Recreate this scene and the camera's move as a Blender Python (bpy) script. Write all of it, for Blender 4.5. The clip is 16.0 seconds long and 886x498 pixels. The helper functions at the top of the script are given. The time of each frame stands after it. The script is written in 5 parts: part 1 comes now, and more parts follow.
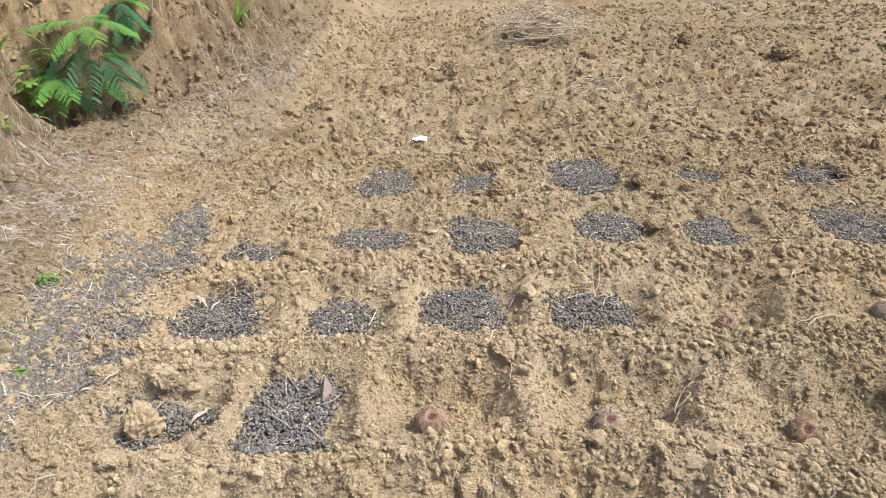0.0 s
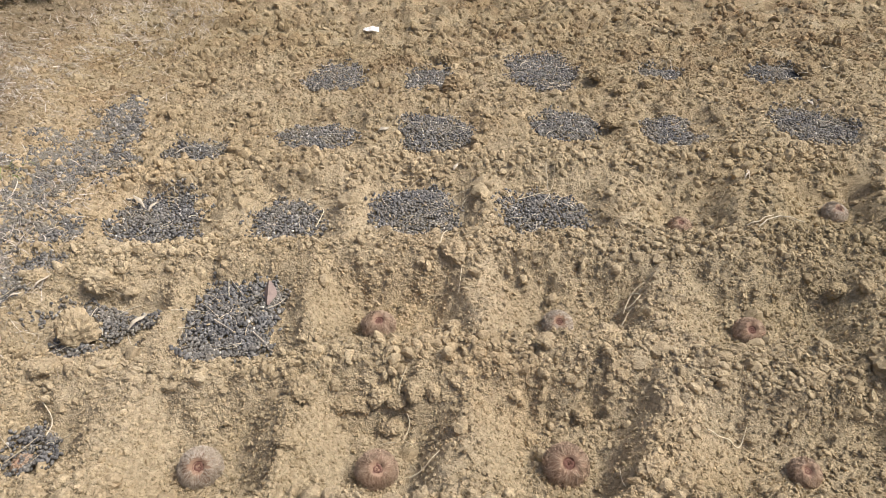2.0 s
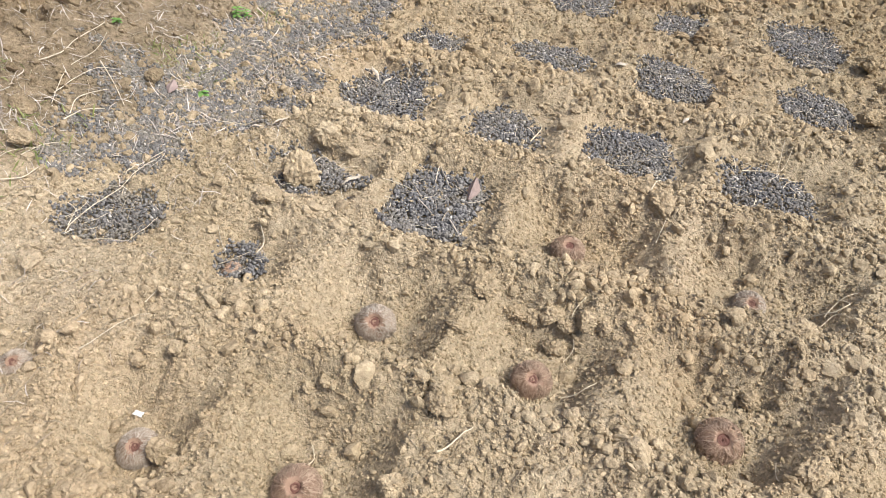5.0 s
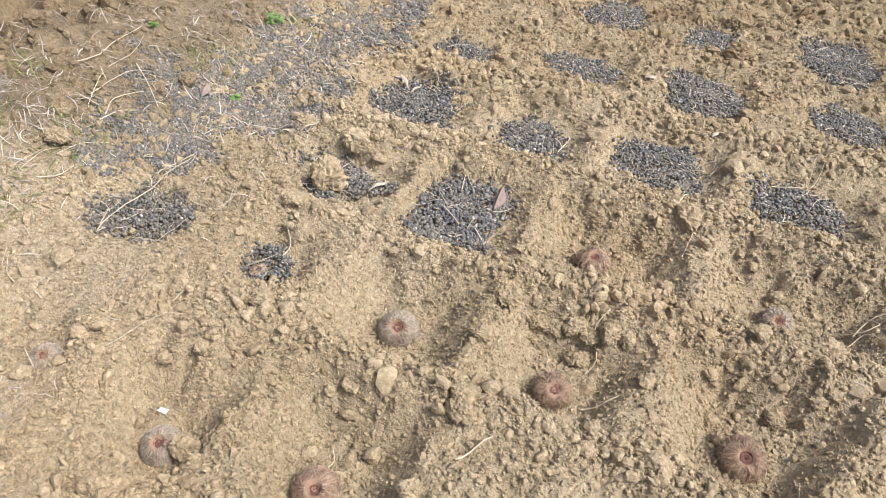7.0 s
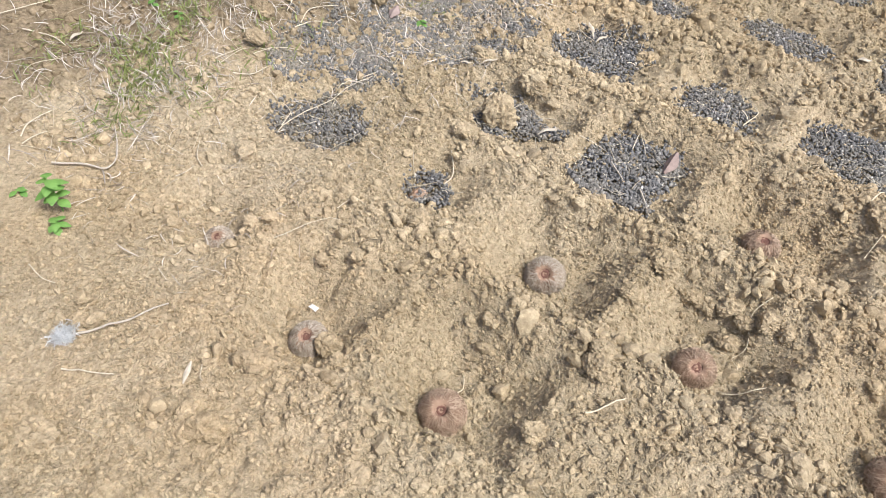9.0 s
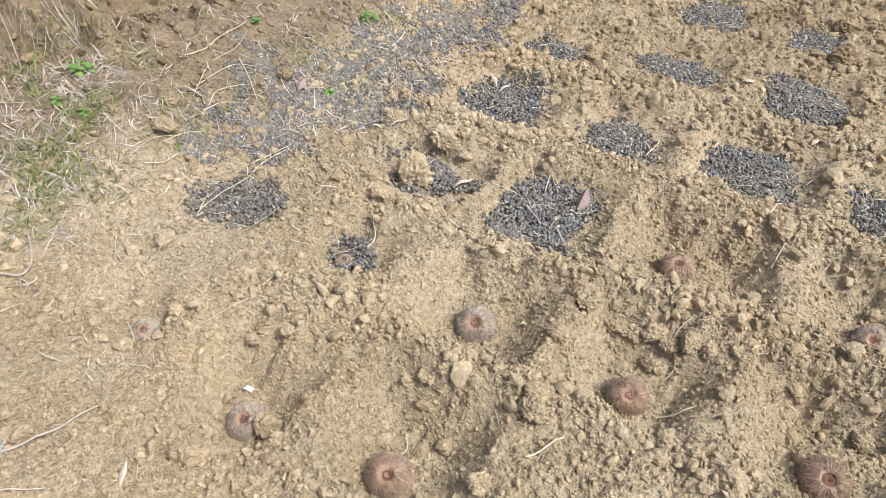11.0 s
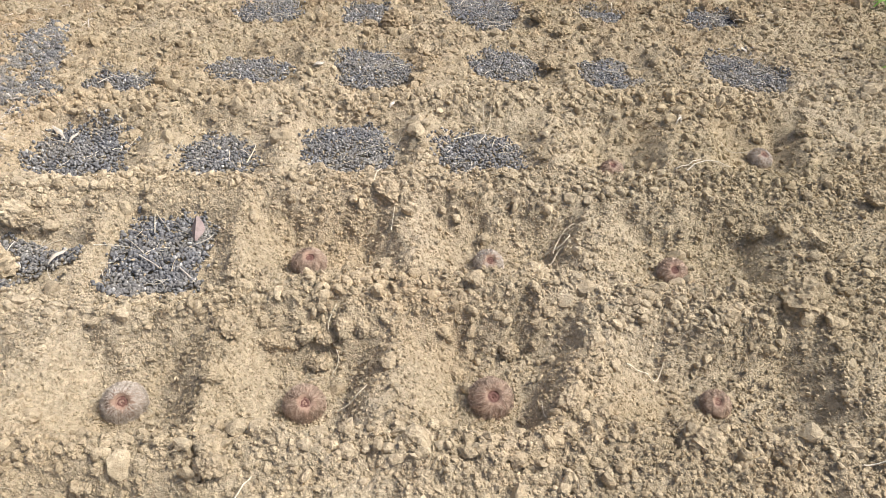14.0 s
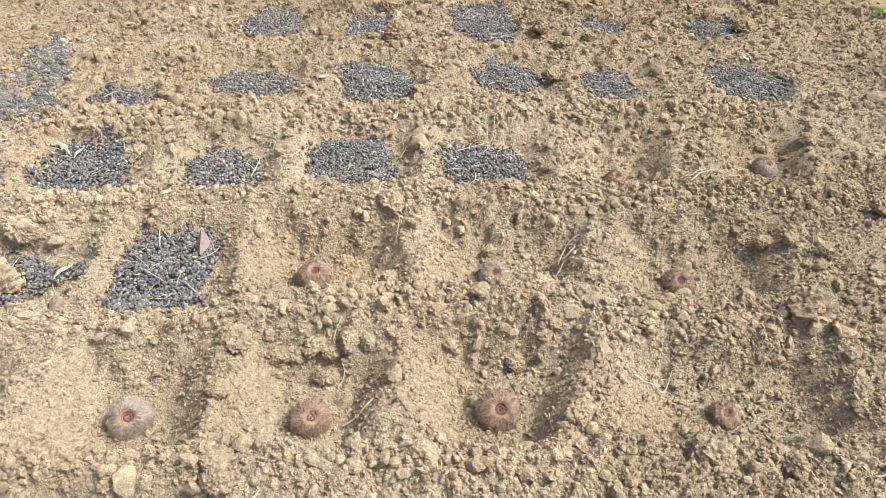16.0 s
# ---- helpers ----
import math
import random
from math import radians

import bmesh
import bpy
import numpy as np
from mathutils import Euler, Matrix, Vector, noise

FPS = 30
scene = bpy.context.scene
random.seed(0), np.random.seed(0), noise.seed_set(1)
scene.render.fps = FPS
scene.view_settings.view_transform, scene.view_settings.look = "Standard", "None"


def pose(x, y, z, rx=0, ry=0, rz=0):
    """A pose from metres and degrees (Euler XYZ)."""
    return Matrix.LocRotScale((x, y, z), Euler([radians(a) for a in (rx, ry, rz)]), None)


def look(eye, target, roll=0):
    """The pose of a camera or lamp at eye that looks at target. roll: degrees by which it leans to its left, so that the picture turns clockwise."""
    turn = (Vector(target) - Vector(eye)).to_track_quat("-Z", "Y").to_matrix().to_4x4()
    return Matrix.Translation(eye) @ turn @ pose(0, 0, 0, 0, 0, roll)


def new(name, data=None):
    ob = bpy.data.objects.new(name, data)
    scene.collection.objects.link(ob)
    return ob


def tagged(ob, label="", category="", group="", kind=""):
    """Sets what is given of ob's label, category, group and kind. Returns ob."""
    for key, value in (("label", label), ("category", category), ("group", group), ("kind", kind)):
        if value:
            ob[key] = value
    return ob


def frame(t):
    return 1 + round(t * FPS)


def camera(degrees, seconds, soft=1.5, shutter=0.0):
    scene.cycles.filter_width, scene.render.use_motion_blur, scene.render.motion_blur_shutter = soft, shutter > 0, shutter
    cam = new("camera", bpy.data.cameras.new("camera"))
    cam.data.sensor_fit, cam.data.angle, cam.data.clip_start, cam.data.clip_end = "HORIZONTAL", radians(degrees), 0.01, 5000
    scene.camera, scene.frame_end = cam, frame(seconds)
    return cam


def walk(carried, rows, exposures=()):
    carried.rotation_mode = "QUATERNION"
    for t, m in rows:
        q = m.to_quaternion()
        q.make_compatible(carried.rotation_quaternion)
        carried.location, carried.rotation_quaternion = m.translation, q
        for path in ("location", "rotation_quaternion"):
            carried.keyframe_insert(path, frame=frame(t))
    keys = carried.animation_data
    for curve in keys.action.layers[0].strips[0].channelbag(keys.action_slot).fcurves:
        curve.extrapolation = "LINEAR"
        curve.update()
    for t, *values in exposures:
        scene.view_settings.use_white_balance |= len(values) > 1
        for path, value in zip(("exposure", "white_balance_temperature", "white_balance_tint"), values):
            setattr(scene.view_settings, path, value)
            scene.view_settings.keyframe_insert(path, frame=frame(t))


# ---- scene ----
cam = camera(63.0, 16.0, soft=0.9)
PATH = [
    (0, (0.002, 0.013, 1.52), (-0.041, 1.788, 0.598), -3.0),
    (0.5, (0.02, 0.008, 1.504), (-0.157, 1.74, 0.52), -3.3),
    (1, (0.021, 0.04, 1.499), (-0.028, 1.749, 0.462), -2.1),
    (1.5, (0.036, 0.079, 1.484), (0.114, 1.726, 0.352), -0.9),
    (2, (0.035, 0.094, 1.479), (0.094, 1.719, 0.315), -1.1),
    (2.5, (-0.004, 0.08, 1.477), (-0.002, 1.7, 0.304), -0.2),
    (3, (-0.012, 0.075, 1.462), (-0.077, 1.671, 0.258), 1.0),
    (3.5, (-0.016, 0.07, 1.455), (-0.127, 1.627, 0.206), 2.0),
    (4, (-0.023, 0.069, 1.452), (-0.163, 1.595, 0.167), 2.0),
    (4.5, (-0.061, 0.027, 1.433), (-0.37, 1.502, 0.118), 5.8),
    (7, (-0.065, 0.01, 1.435), (-0.501, 1.469, 0.138), 5.8),
    (7.5, (-0.063, 0.007, 1.417), (-0.466, 1.438, 0.079), 6.1),
    (8, (-0.064, 0.024, 1.42), (-0.451, 1.43, 0.051), 6.9),
    (8.5, (-0.083, -0.014, 1.415), (-0.671, 1.288, 0.016), 6.4),
    (9, (-0.104, -0.03, 1.398), (-0.822, 1.182, -0.021), 6.5),
    (9.5, (-0.085, -0.018, 1.419), (-0.866, 1.16, 0.004), 5.0),
    (10, (-0.06, 0.003, 1.451), (-0.714, 1.342, 0.117), 2.8),
    (12.5, (-0.049, -0.027, 1.454), (-0.68, 1.347, 0.144), 2.7),
    (13, (-0.023, -0.008, 1.454), (-0.571, 1.405, 0.149), 1.1),
    (13.5, (0.036, 0.043, 1.473), (-0.149, 1.567, 0.192), 1.0),
    (14, (0.075, 0.081, 1.463), (0.28, 1.601, 0.179), 3.1),
    (14.5, (0.084, 0.098, 1.459), (0.457, 1.597, 0.19), 4.2),
    (15, (0.082, 0.098, 1.459), (0.44, 1.613, 0.203), 3.9),
    (15.5, (0.072, 0.101, 1.461), (0.327, 1.627, 0.193), 3.0),
    (16, (0.069, 0.088, 1.464), (0.267, 1.627, 0.202), 2.4),
]
EXPOSURES = [(0.0, 0.74, 6200, 9), (2.0, 0.54, 6360, 9), (3.5, 0.76, 6140, 9), (7.0, 0.72, 6030, 9), (9.0, 0.76, 5920, 8), (10.0, 0.72, 5910, 8), (12.5, 0.73, 5890, 7), (14.5, 0.91, 5960, 9), (16.0, 0.94, 5960, 9)]
walk(cam, [(t, look(eye, target, roll)) for t, eye, target, roll in PATH], EXPOSURES)

# ---------- light ----------
SUN = Vector((0.85, -0.12, 1.28)).normalized()
world = bpy.data.worlds.new("sky")
scene.world = world
world.use_nodes = True
wn = world.node_tree.nodes
sky = wn.new("ShaderNodeTexSky")
sky.sky_type, sky.sun_disc = "NISHITA", False
sky.sun_elevation, sky.sun_rotation = math.asin(SUN.z), math.atan2(SUN.x, SUN.y)
sky.air_density, sky.dust_density = 0.7, 6.0
wn["Background"].inputs["Strength"].default_value = 0.13
world.node_tree.links.new(sky.outputs[0], wn["Background"].inputs["Color"])
sun = new("sun", bpy.data.lights.new("sun", "SUN"))
sun.data.energy, sun.data.angle, sun.data.color = 1.95, radians(8.0), (1.0, 0.95, 0.86)
sun.matrix_world = look(SUN * 20, (0, 0, 0))

# ---------- materials ----------


class Nodes:
    """Short ways to wire a node material."""

    def __init__(self, name, rough=0.9, spec=0.2):
        self.mat = bpy.data.materials.new(name)
        self.mat.use_nodes = True
        self.tree = self.mat.node_tree
        self.bsdf = self.tree.nodes["Principled BSDF"]
        self.bsdf.inputs["Roughness"].default_value = rough
        self.bsdf.inputs["Specular IOR Level"].default_value = spec
        geo = self.tree.nodes.new("ShaderNodeNewGeometry")
        self.pos, self.island = geo.outputs["Position"], geo.outputs["Random Per Island"]
        self.rand = self.tree.nodes.new("ShaderNodeObjectInfo").outputs["Random"]
        self.local = self.tree.nodes.new("ShaderNodeTexCoord").outputs["Object"]

    def link(self, a, b):
        self.tree.links.new(a, b)

    def noise(self, scale, detail=4.0, rough=0.6, vec=None, out="Fac"):
        n = self.tree.nodes.new("ShaderNodeTexNoise")
        n.inputs["Scale"].default_value, n.inputs["Detail"].default_value = scale, detail
        n.inputs["Roughness"].default_value = rough
        self.link(self.pos if vec is None else vec, n.inputs["Vector"])
        return n.outputs[out]

    def cells(self, scale, vec=None, feature="F1", out="Distance"):
        n = self.tree.nodes.new("ShaderNodeTexVoronoi")
        n.feature = feature
        n.inputs["Scale"].default_value = scale
        self.link(self.pos if vec is None else vec, n.inputs["Vector"])
        return n.outputs[out]

    def ramp(self, fac, stops):
        n = self.tree.nodes.new("ShaderNodeValToRGB")
        while len(n.color_ramp.elements) < len(stops):
            n.color_ramp.elements.new(0.5)
        for e, (p, c) in zip(n.color_ramp.elements, stops):
            e.position, e.color = p, (*c, 1)
        self.link(fac, n.inputs[0])
        return n.outputs[0]

    def mix(self, fac, a, b, kind="MIX"):
        n = self.tree.nodes.new("ShaderNodeMix")
        n.data_type, n.blend_type = "RGBA", kind
        for value, slot in ((fac, n.inputs[0]), (a, n.inputs[6]), (b, n.inputs[7])):
            if isinstance(value, (int, float)):
                slot.default_value = value
            elif isinstance(value, tuple):
                slot.default_value = (*value, 1)
            else:
                self.link(value, slot)
        return n.outputs[2]

    def math(self, op, a, b=0.5):
        n = self.tree.nodes.new("ShaderNodeMath")
        n.operation = op
        for value, slot in ((a, n.inputs[0]), (b, n.inputs[1])):
            if isinstance(value, (int, float)):
                slot.default_value = value
            else:
                self.link(value, slot)
        return n.outputs[0]

    def span(self, value, a, b, c, d):
        """Maps a..b smoothly to c..d."""
        n = self.tree.nodes.new("ShaderNodeMapRange")
        n.interpolation_type = "SMOOTHSTEP"
        for k, q in enumerate((value, a, b, c, d)):
            if isinstance(q, (int, float)):
                n.inputs[k].default_value = q
            else:
                self.link(q, n.inputs[k])
        return n.outputs[0]

    def color(self, c):
        if isinstance(c, tuple):
            self.bsdf.inputs["Base Color"].default_value = (*c, 1)
        else:
            self.link(c, self.bsdf.inputs["Base Color"])

    def bump(self, height, distance, strength=1.0, under=None):
        n = self.tree.nodes.new("ShaderNodeBump")
        n.invert = strength < 0
        n.inputs["Strength"].default_value, n.inputs["Distance"].default_value = abs(strength), distance
        self.link(height, n.inputs["Height"])
        if under is not None:
            self.link(under, n.inputs["Normal"])
        self.link(n.outputs[0], self.bsdf.inputs["Normal"])
        return n.outputs[0]

    def done(self):
        return self.mat


def soil_material(name, crumbly, whole=False):
    n = Nodes(name, 0.95, 0.1)
    base = n.ramp(n.noise(1.6, 5), [(0.3, (0.395, 0.318, 0.208)), (0.5, (0.45, 0.368, 0.250)), (0.7, (0.48, 0.403, 0.287))])
    red = n.ramp(n.noise(0.9, 4, 0.6), [(0.5, (0, 0, 0)), (0.72, (1, 1, 1))])
    base = n.mix(n.math("MULTIPLY", red, 0.45), base, (0.47, 0.335, 0.19))
    # weathered ground with humus beside the bank and on the verge, raw subsoil on the bank
    sep = n.tree.nodes.new("ShaderNodeSeparateXYZ")
    n.link(n.pos, sep.inputs[0])
    wander = n.math("MULTIPLY", n.math("SUBTRACT", n.noise(2.2, 5), 0.5), 0.6)
    foot = n.math("ADD", n.span(sep.outputs[1], 4.4, 5.5, -2.3, -1.65), n.math("SUBTRACT", n.span(sep.outputs[1], 2.8, 3.8, 0.2, 0.0), n.span(sep.outputs[1], 1.7, 0.9, 0.0, 0.4)))
    off = n.math("SUBTRACT", n.math("ADD", sep.outputs[0], wander), foot)
    humus_shade = n.math("MULTIPLY", n.span(off, 0.55, 0.25, 0, 1), n.span(off, -0.5, -0.1, 0.25, 1))
    verge = n.math("ADD", n.math("SUBTRACT", n.math("ADD", sep.outputs[0], n.math("MULTIPLY", wander, 0.4)), n.math("MULTIPLY", n.math("MAXIMUM", sep.outputs[1], 1.0), 0.5)), -1.25)
    humus_shade = n.math("MAXIMUM", humus_shade, n.span(verge, 0.05, 0.4, 0, 1))
    # brown and ochre subsoil patches, contrast widened to paint the clefts' missing shade
    base = n.mix(n.span(off, 0.1, -0.35, 0, 0.8), base, n.ramp(n.noise(8, 6, 0.75), [(0.36, (0.25, 0.165, 0.09)), (0.5, (0.45, 0.325, 0.185)), (0.63, (0.57, 0.455, 0.295))]))
    # dark humus soil, deepened to paint in the shadows between the litter
    base = n.mix(n.math("MULTIPLY", humus_shade, 0.8), base, n.ramp(n.noise(14, 6, 0.75), [(0.3, (0.12, 0.092, 0.062)), (0.55, (0.25, 0.195, 0.13)), (0.8, (0.40, 0.32, 0.22))]))
    # patchy darker tint that grows towards +x
    fresh = n.math("MULTIPLY", n.span(sep.outputs[0], 0.2, 1.7, 0, 0.6), n.span(n.noise(1.3, 4), 0.3, 0.65, 0.5, 1))
    base = n.mix(fresh, base, (0.335, 0.275, 0.172))
    tilth = n.math("MULTIPLY", n.span(sep.outputs[1], 2.4, 4.2, 0, 1), n.span(n.noise(0.6, 4), 0.3, 0.6, 0.4, 1))
    tilth = n.math("MULTIPLY", tilth, n.span(off, 0.2, 0.6, 0, 1))
    base = n.mix(tilth, base, n.ramp(n.noise(5, 5, 0.65), [(0.35, (0.275, 0.198, 0.117)), (0.5, (0.34, 0.268, 0.167)), (0.68, (0.405, 0.338, 0.226))]))
    far = n.ramp(n.noise(0.7, 4), [(0.35, (0.93, 0.93, 0.9)), (0.65, (1, 1, 1))])
    base = n.mix(1.0, base, far, "MULTIPLY")
    grain = n.ramp(n.noise(70, 6, 0.75), [(0.3, (0.68, 0.66, 0.62)), (0.55, (1, 1, 1)), (0.75, (1.24, 1.23, 1.2))])
    base = n.mix(1.0, base, grain, "MULTIPLY")
    speck = n.ramp(n.cells(95, out="Color"), [(0.1, (0.78, 0.76, 0.72)), (0.6, (1.0, 1.0, 1.0)), (0.95, (1.18, 1.16, 1.13))])
    base = n.mix(0.7, base, speck, "MULTIPLY")
    isl = n.ramp(n.rand if whole else n.island, [(0.0, (0.84, 0.82, 0.79)), (0.5, (0.93, 0.92, 0.90)), (1.0, (1.02, 1.01, 0.99))] if whole else [(0.0, (0.82, 0.80, 0.77)), (0.5, (0.99, 0.985, 0.97)), (1.0, (1.12, 1.115, 1.10))]) if not crumbly else (1.0, 1.0, 1.0)
    base = n.mix(1.0, base, isl, "MULTIPLY")
    n.color(base)
    warp = n.mix(0.012, n.pos, n.noise(60, 3, 0.6, out="Color"))
    b = n.bump(n.cells(95, warp), 0.010, -0.5) if crumbly else None
    b = n.bump(n.cells(190, warp), 0.006, -0.6, b) if crumbly else None
    b = n.bump(n.noise(150, 7, 0.75), 0.005 if crumbly else 0.004, 0.8, b)
    n.bump(n.cells(260, warp), 0.003 if crumbly else 0.0025, -0.6, b)
    return n.done()


def pellet_material(name, dusty):
    n = Nodes(name, 0.62 + 0.25 * dusty, 0.35)
    base = n.ramp(n.island, [(0.0, (0.075, 0.073, 0.074)), (0.5, (0.13, 0.127, 0.127)), (0.85, (0.19, 0.185, 0.18)), (0.975, (0.28, 0.27, 0.255)), (0.99, (0.55, 0.52, 0.47))])
    dust = n.ramp(n.noise(9, 5, 0.65), [(0.42, (0, 0, 0)), (0.7, (1, 1, 1))])
    base = n.mix(n.math("ADD", n.math("MULTIPLY", dust, 0.3 + 0.2 * dusty), 0.12 * dusty), base, (0.29, 0.245, 0.165))
    n.color(n.mix(0.6, base, n.ramp(n.noise(300, 3), [(0.3, (0.7, 0.7, 0.7)), (0.7, (1.25, 1.25, 1.25))]), "MULTIPLY"))
    n.bump(n.noise(260, 4), 0.002, 0.5)
    return n.done()


def fibre_material(name, dark, light, scale=60, rough=0.8):
    n = Nodes(name, rough, 0.25)
    col = n.ramp(n.island, [(0.0, dark), (1.0, light)])
    col = n.mix(0.7, col, n.ramp(n.noise(scale, 5), [(0.3, (0.65, 0.63, 0.6)), (0.7, (1.15, 1.15, 1.15))]), "MULTIPLY")
    n.color(col)
    n.bump(n.noise(scale * 5, 4), 0.002, 0.5)
    return n.done()


def leaf_material(name, dark, light):
    n = Nodes(name, 0.5, 0.35)
    col = n.mix(0.5, n.ramp(n.island, [(0.0, dark), (1.0, light)]), n.ramp(n.noise(35, 4), [(0.3, dark), (0.7, light)]))
    n.color(col)
    n.bsdf.inputs["Subsurface Weight"].default_value = 0.0
    n.bsdf.inputs["Transmission Weight"].default_value = 0.0
    tr = n.tree.nodes.new("ShaderNodeBsdfTranslucent")
    n.link(col, tr.inputs["Color"])
    sh = n.tree.nodes.new("ShaderNodeMixShader")
    sh.inputs[0].default_value = 0.35
    n.link(n.bsdf.outputs[0], sh.inputs[1])
    n.link(tr.outputs[0], sh.inputs[2])
    n.link(sh.outputs[0], n.tree.nodes["Material Output"].inputs[0])
    n.bump(n.noise(120, 4), 0.002, 0.4)
    return n.done()


SOIL = soil_material("dry_loam", True)
CRUMB = soil_material("dry_loam_crumbs", False)
CLOD = soil_material("hard_loam_clod", False, True)
PELLET = pellet_material("manure_pellets", 0.3)
FAIR_PELLET = pellet_material("weathered_manure_pellets", 0.65)
DUSTY_PELLET = pellet_material("dusty_manure_pellets", 1.0)
STRAW = fibre_material("dry_straw", (0.30, 0.24, 0.16), (0.55, 0.47, 0.34))
PALE_STRAW = fibre_material("bleached_straw", (0.44, 0.38, 0.28), (0.66, 0.59, 0.46))
GREY_STRAW = fibre_material("weathered_litter", (0.20, 0.165, 0.125), (0.62, 0.56, 0.47))
ROOT = fibre_material("pale_root", (0.50, 0.42, 0.28), (0.74, 0.66, 0.5))
TWIG = fibre_material("brown_twig", (0.16, 0.11, 0.07), (0.34, 0.25, 0.16))
LEAF = leaf_material("green_leaf", (0.10, 0.20, 0.035), (0.26, 0.40, 0.09))
YOUNG_LEAF = leaf_material("seedling_leaf", (0.11, 0.25, 0.05), (0.26, 0.44, 0.12))
SEDGE = leaf_material("sedge_blade", (0.14, 0.27, 0.07), (0.34, 0.46, 0.2))
BLADE = leaf_material("grass_blade", (0.09, 0.21, 0.03), (0.27, 0.42, 0.075))
FERN = leaf_material("feathery_leaf", (0.13, 0.33, 0.08), (0.30, 0.55, 0.13))
# same leaf as FERN, with the shade of the lower fronds painted in
SHADED_FERN = leaf_material("feathery_leaf_shaded", (0.06, 0.17, 0.09), (0.15, 0.33, 0.16))
WEED = leaf_material("weed_green", (0.13, 0.165, 0.05), (0.34, 0.36, 0.13))
PALE_BLADE = fibre_material("dead_grass_blade", (0.25, 0.21, 0.17), (0.67, 0.61, 0.53), 40)
BROWN_BLADE = fibre_material("dead_leaf_bits", (0.20, 0.14, 0.10), (0.48, 0.40, 0.31), 40)
DEAD_LEAF = fibre_material("dead_leaf_brown", (0.24, 0.18, 0.16), (0.38, 0.30, 0.27), 45)
PALE_LEAF = fibre_material("bleached_leaf", (0.40, 0.34, 0.26), (0.58, 0.52, 0.42), 45)
PAPER = fibre_material("white_scrap", (0.75, 0.73, 0.68), (0.85, 0.83, 0.8), 30)
FLUFF = fibre_material("grey_fluff", (0.5, 0.52, 0.53), (0.75, 0.76, 0.77), 40)
CORM_SKIN = fibre_material("corm_skin", (0.19, 0.12, 0.085), (0.32, 0.215, 0.15), 35)
CORM_EYE = fibre_material("corm_bud", (0.10, 0.045, 0.033), (0.17, 0.082, 0.06), 60, 0.6)
CORM_HAIR = fibre_material("corm_roots", (0.33, 0.225, 0.155), (0.56, 0.43, 0.32), 90)
CORM_HAIR_PALE = fibre_material("corm_roots_pale", (0.37, 0.30, 0.235), (0.62, 0.54, 0.44), 90)

# ---------- shapes ----------
def lattice(seed):
    ang = np.random.default_rng(seed).random((256, 256)) * 2 * np.pi
    return np.cos(ang), np.sin(ang)


LATTICES = [lattice(s) for s in range(12)]


def gnoise(x, y, size, seed=0):
    """Gradient noise, about -1 to 1, with features of that size in metres."""
    gx, gy = LATTICES[seed % 12]
    u, v = np.asarray(x, float) / size + 1000.3, np.asarray(y, float) / size + 1000.7
    i, j = np.floor(u).astype(int), np.floor(v).astype(int)
    a, b = u - i, v - j
    fa, fb = a * a * a * (a * (a * 6 - 15) + 10), b * b * b * (b * (b * 6 - 15) + 10)

    def corner(di, dj):
        p, q = (i + di) & 255, (j + dj) & 255
        return gx[p, q] * (a - di) + gy[p, q] * (b - dj)

    low = corner(0, 0) * (1 - fa) + corner(1, 0) * fa
    high = corner(0, 1) * (1 - fa) + corner(1, 1) * fa
    return 1.6 * (low * (1 - fb) + high * fb)


def cobbles(x, y, size, seed):
    """Rounded crumbs packed side by side: heights 0 to 1, uneven from crumb to crumb."""
    rng = np.random.default_rng(500 + seed)
    jx, jy, tall = rng.random((256, 256)), rng.random((256, 256)), rng.random((256, 256))
    u, v = np.asarray(x, float) / size + 700.2, np.asarray(y, float) / size + 700.6
    i, j = np.floor(u).astype(int), np.floor(v).astype(int)
    best = np.full(u.shape, -9.0)
    for di in (-1, 0, 1):
        for dj in (-1, 0, 1):
            p, q = (i + di) & 255, (j + dj) & 255
            d2 = (i + di + jx[p, q] - u) ** 2 + (j + dj + jy[p, q] - v) ** 2
            best = np.maximum(best, (0.3 + 0.7 * tall[p, q]) * (1 - 1.3 * d2))
    return np.clip(best, 0, 1)


def step(lo, hi, v):
    s = np.clip((v - lo) / (hi - lo), 0, 1)
    return s * s * (3 - 2 * s)


# pits: left and right crest, near and far crest, how deep, lean of the left and right crest along y
OPEN_PITS = [
    (-0.80, -0.36, 1.14, 1.58, 0.122, 0.10, 0.0), (-0.34, 0.10, 1.11, 1.58, 0.132, 0.0, 0.25), (0.15, 0.60, 1.08, 1.57, 0.13, 0.1, 0.45),
    (0.68, 1.33, 1.05, 1.46, 0.11, 0.5, 0.1), (-0.34, 0.185, 1.72, 2.13, 0.13, 0.0, 0.0), (0.22, 0.77, 1.67, 2.11, 0.13, 0.1, 0.4),
    (0.83, 1.43, 1.60, 2.04, 0.115, 0.25, 0.35), (0.87, 1.24, 2.19, 2.67, 0.10, 0.25, 0.35), (1.42, 1.81, 2.16, 2.66, 0.10, 0.35, 0.45),
    (-0.75, -0.33, 0.69, 1.08, 0.108, 0.0, 0.0), (-1.14, -0.80, 0.61, 0.99, 0.10, -0.15, 0.12), (-1.56, -1.29, 0.74, 1.04, 0.06, 0.0, -0.3),
    (-1.13, -0.86, 1.25, 1.58, 0.10, 0.0, 0.0),
]
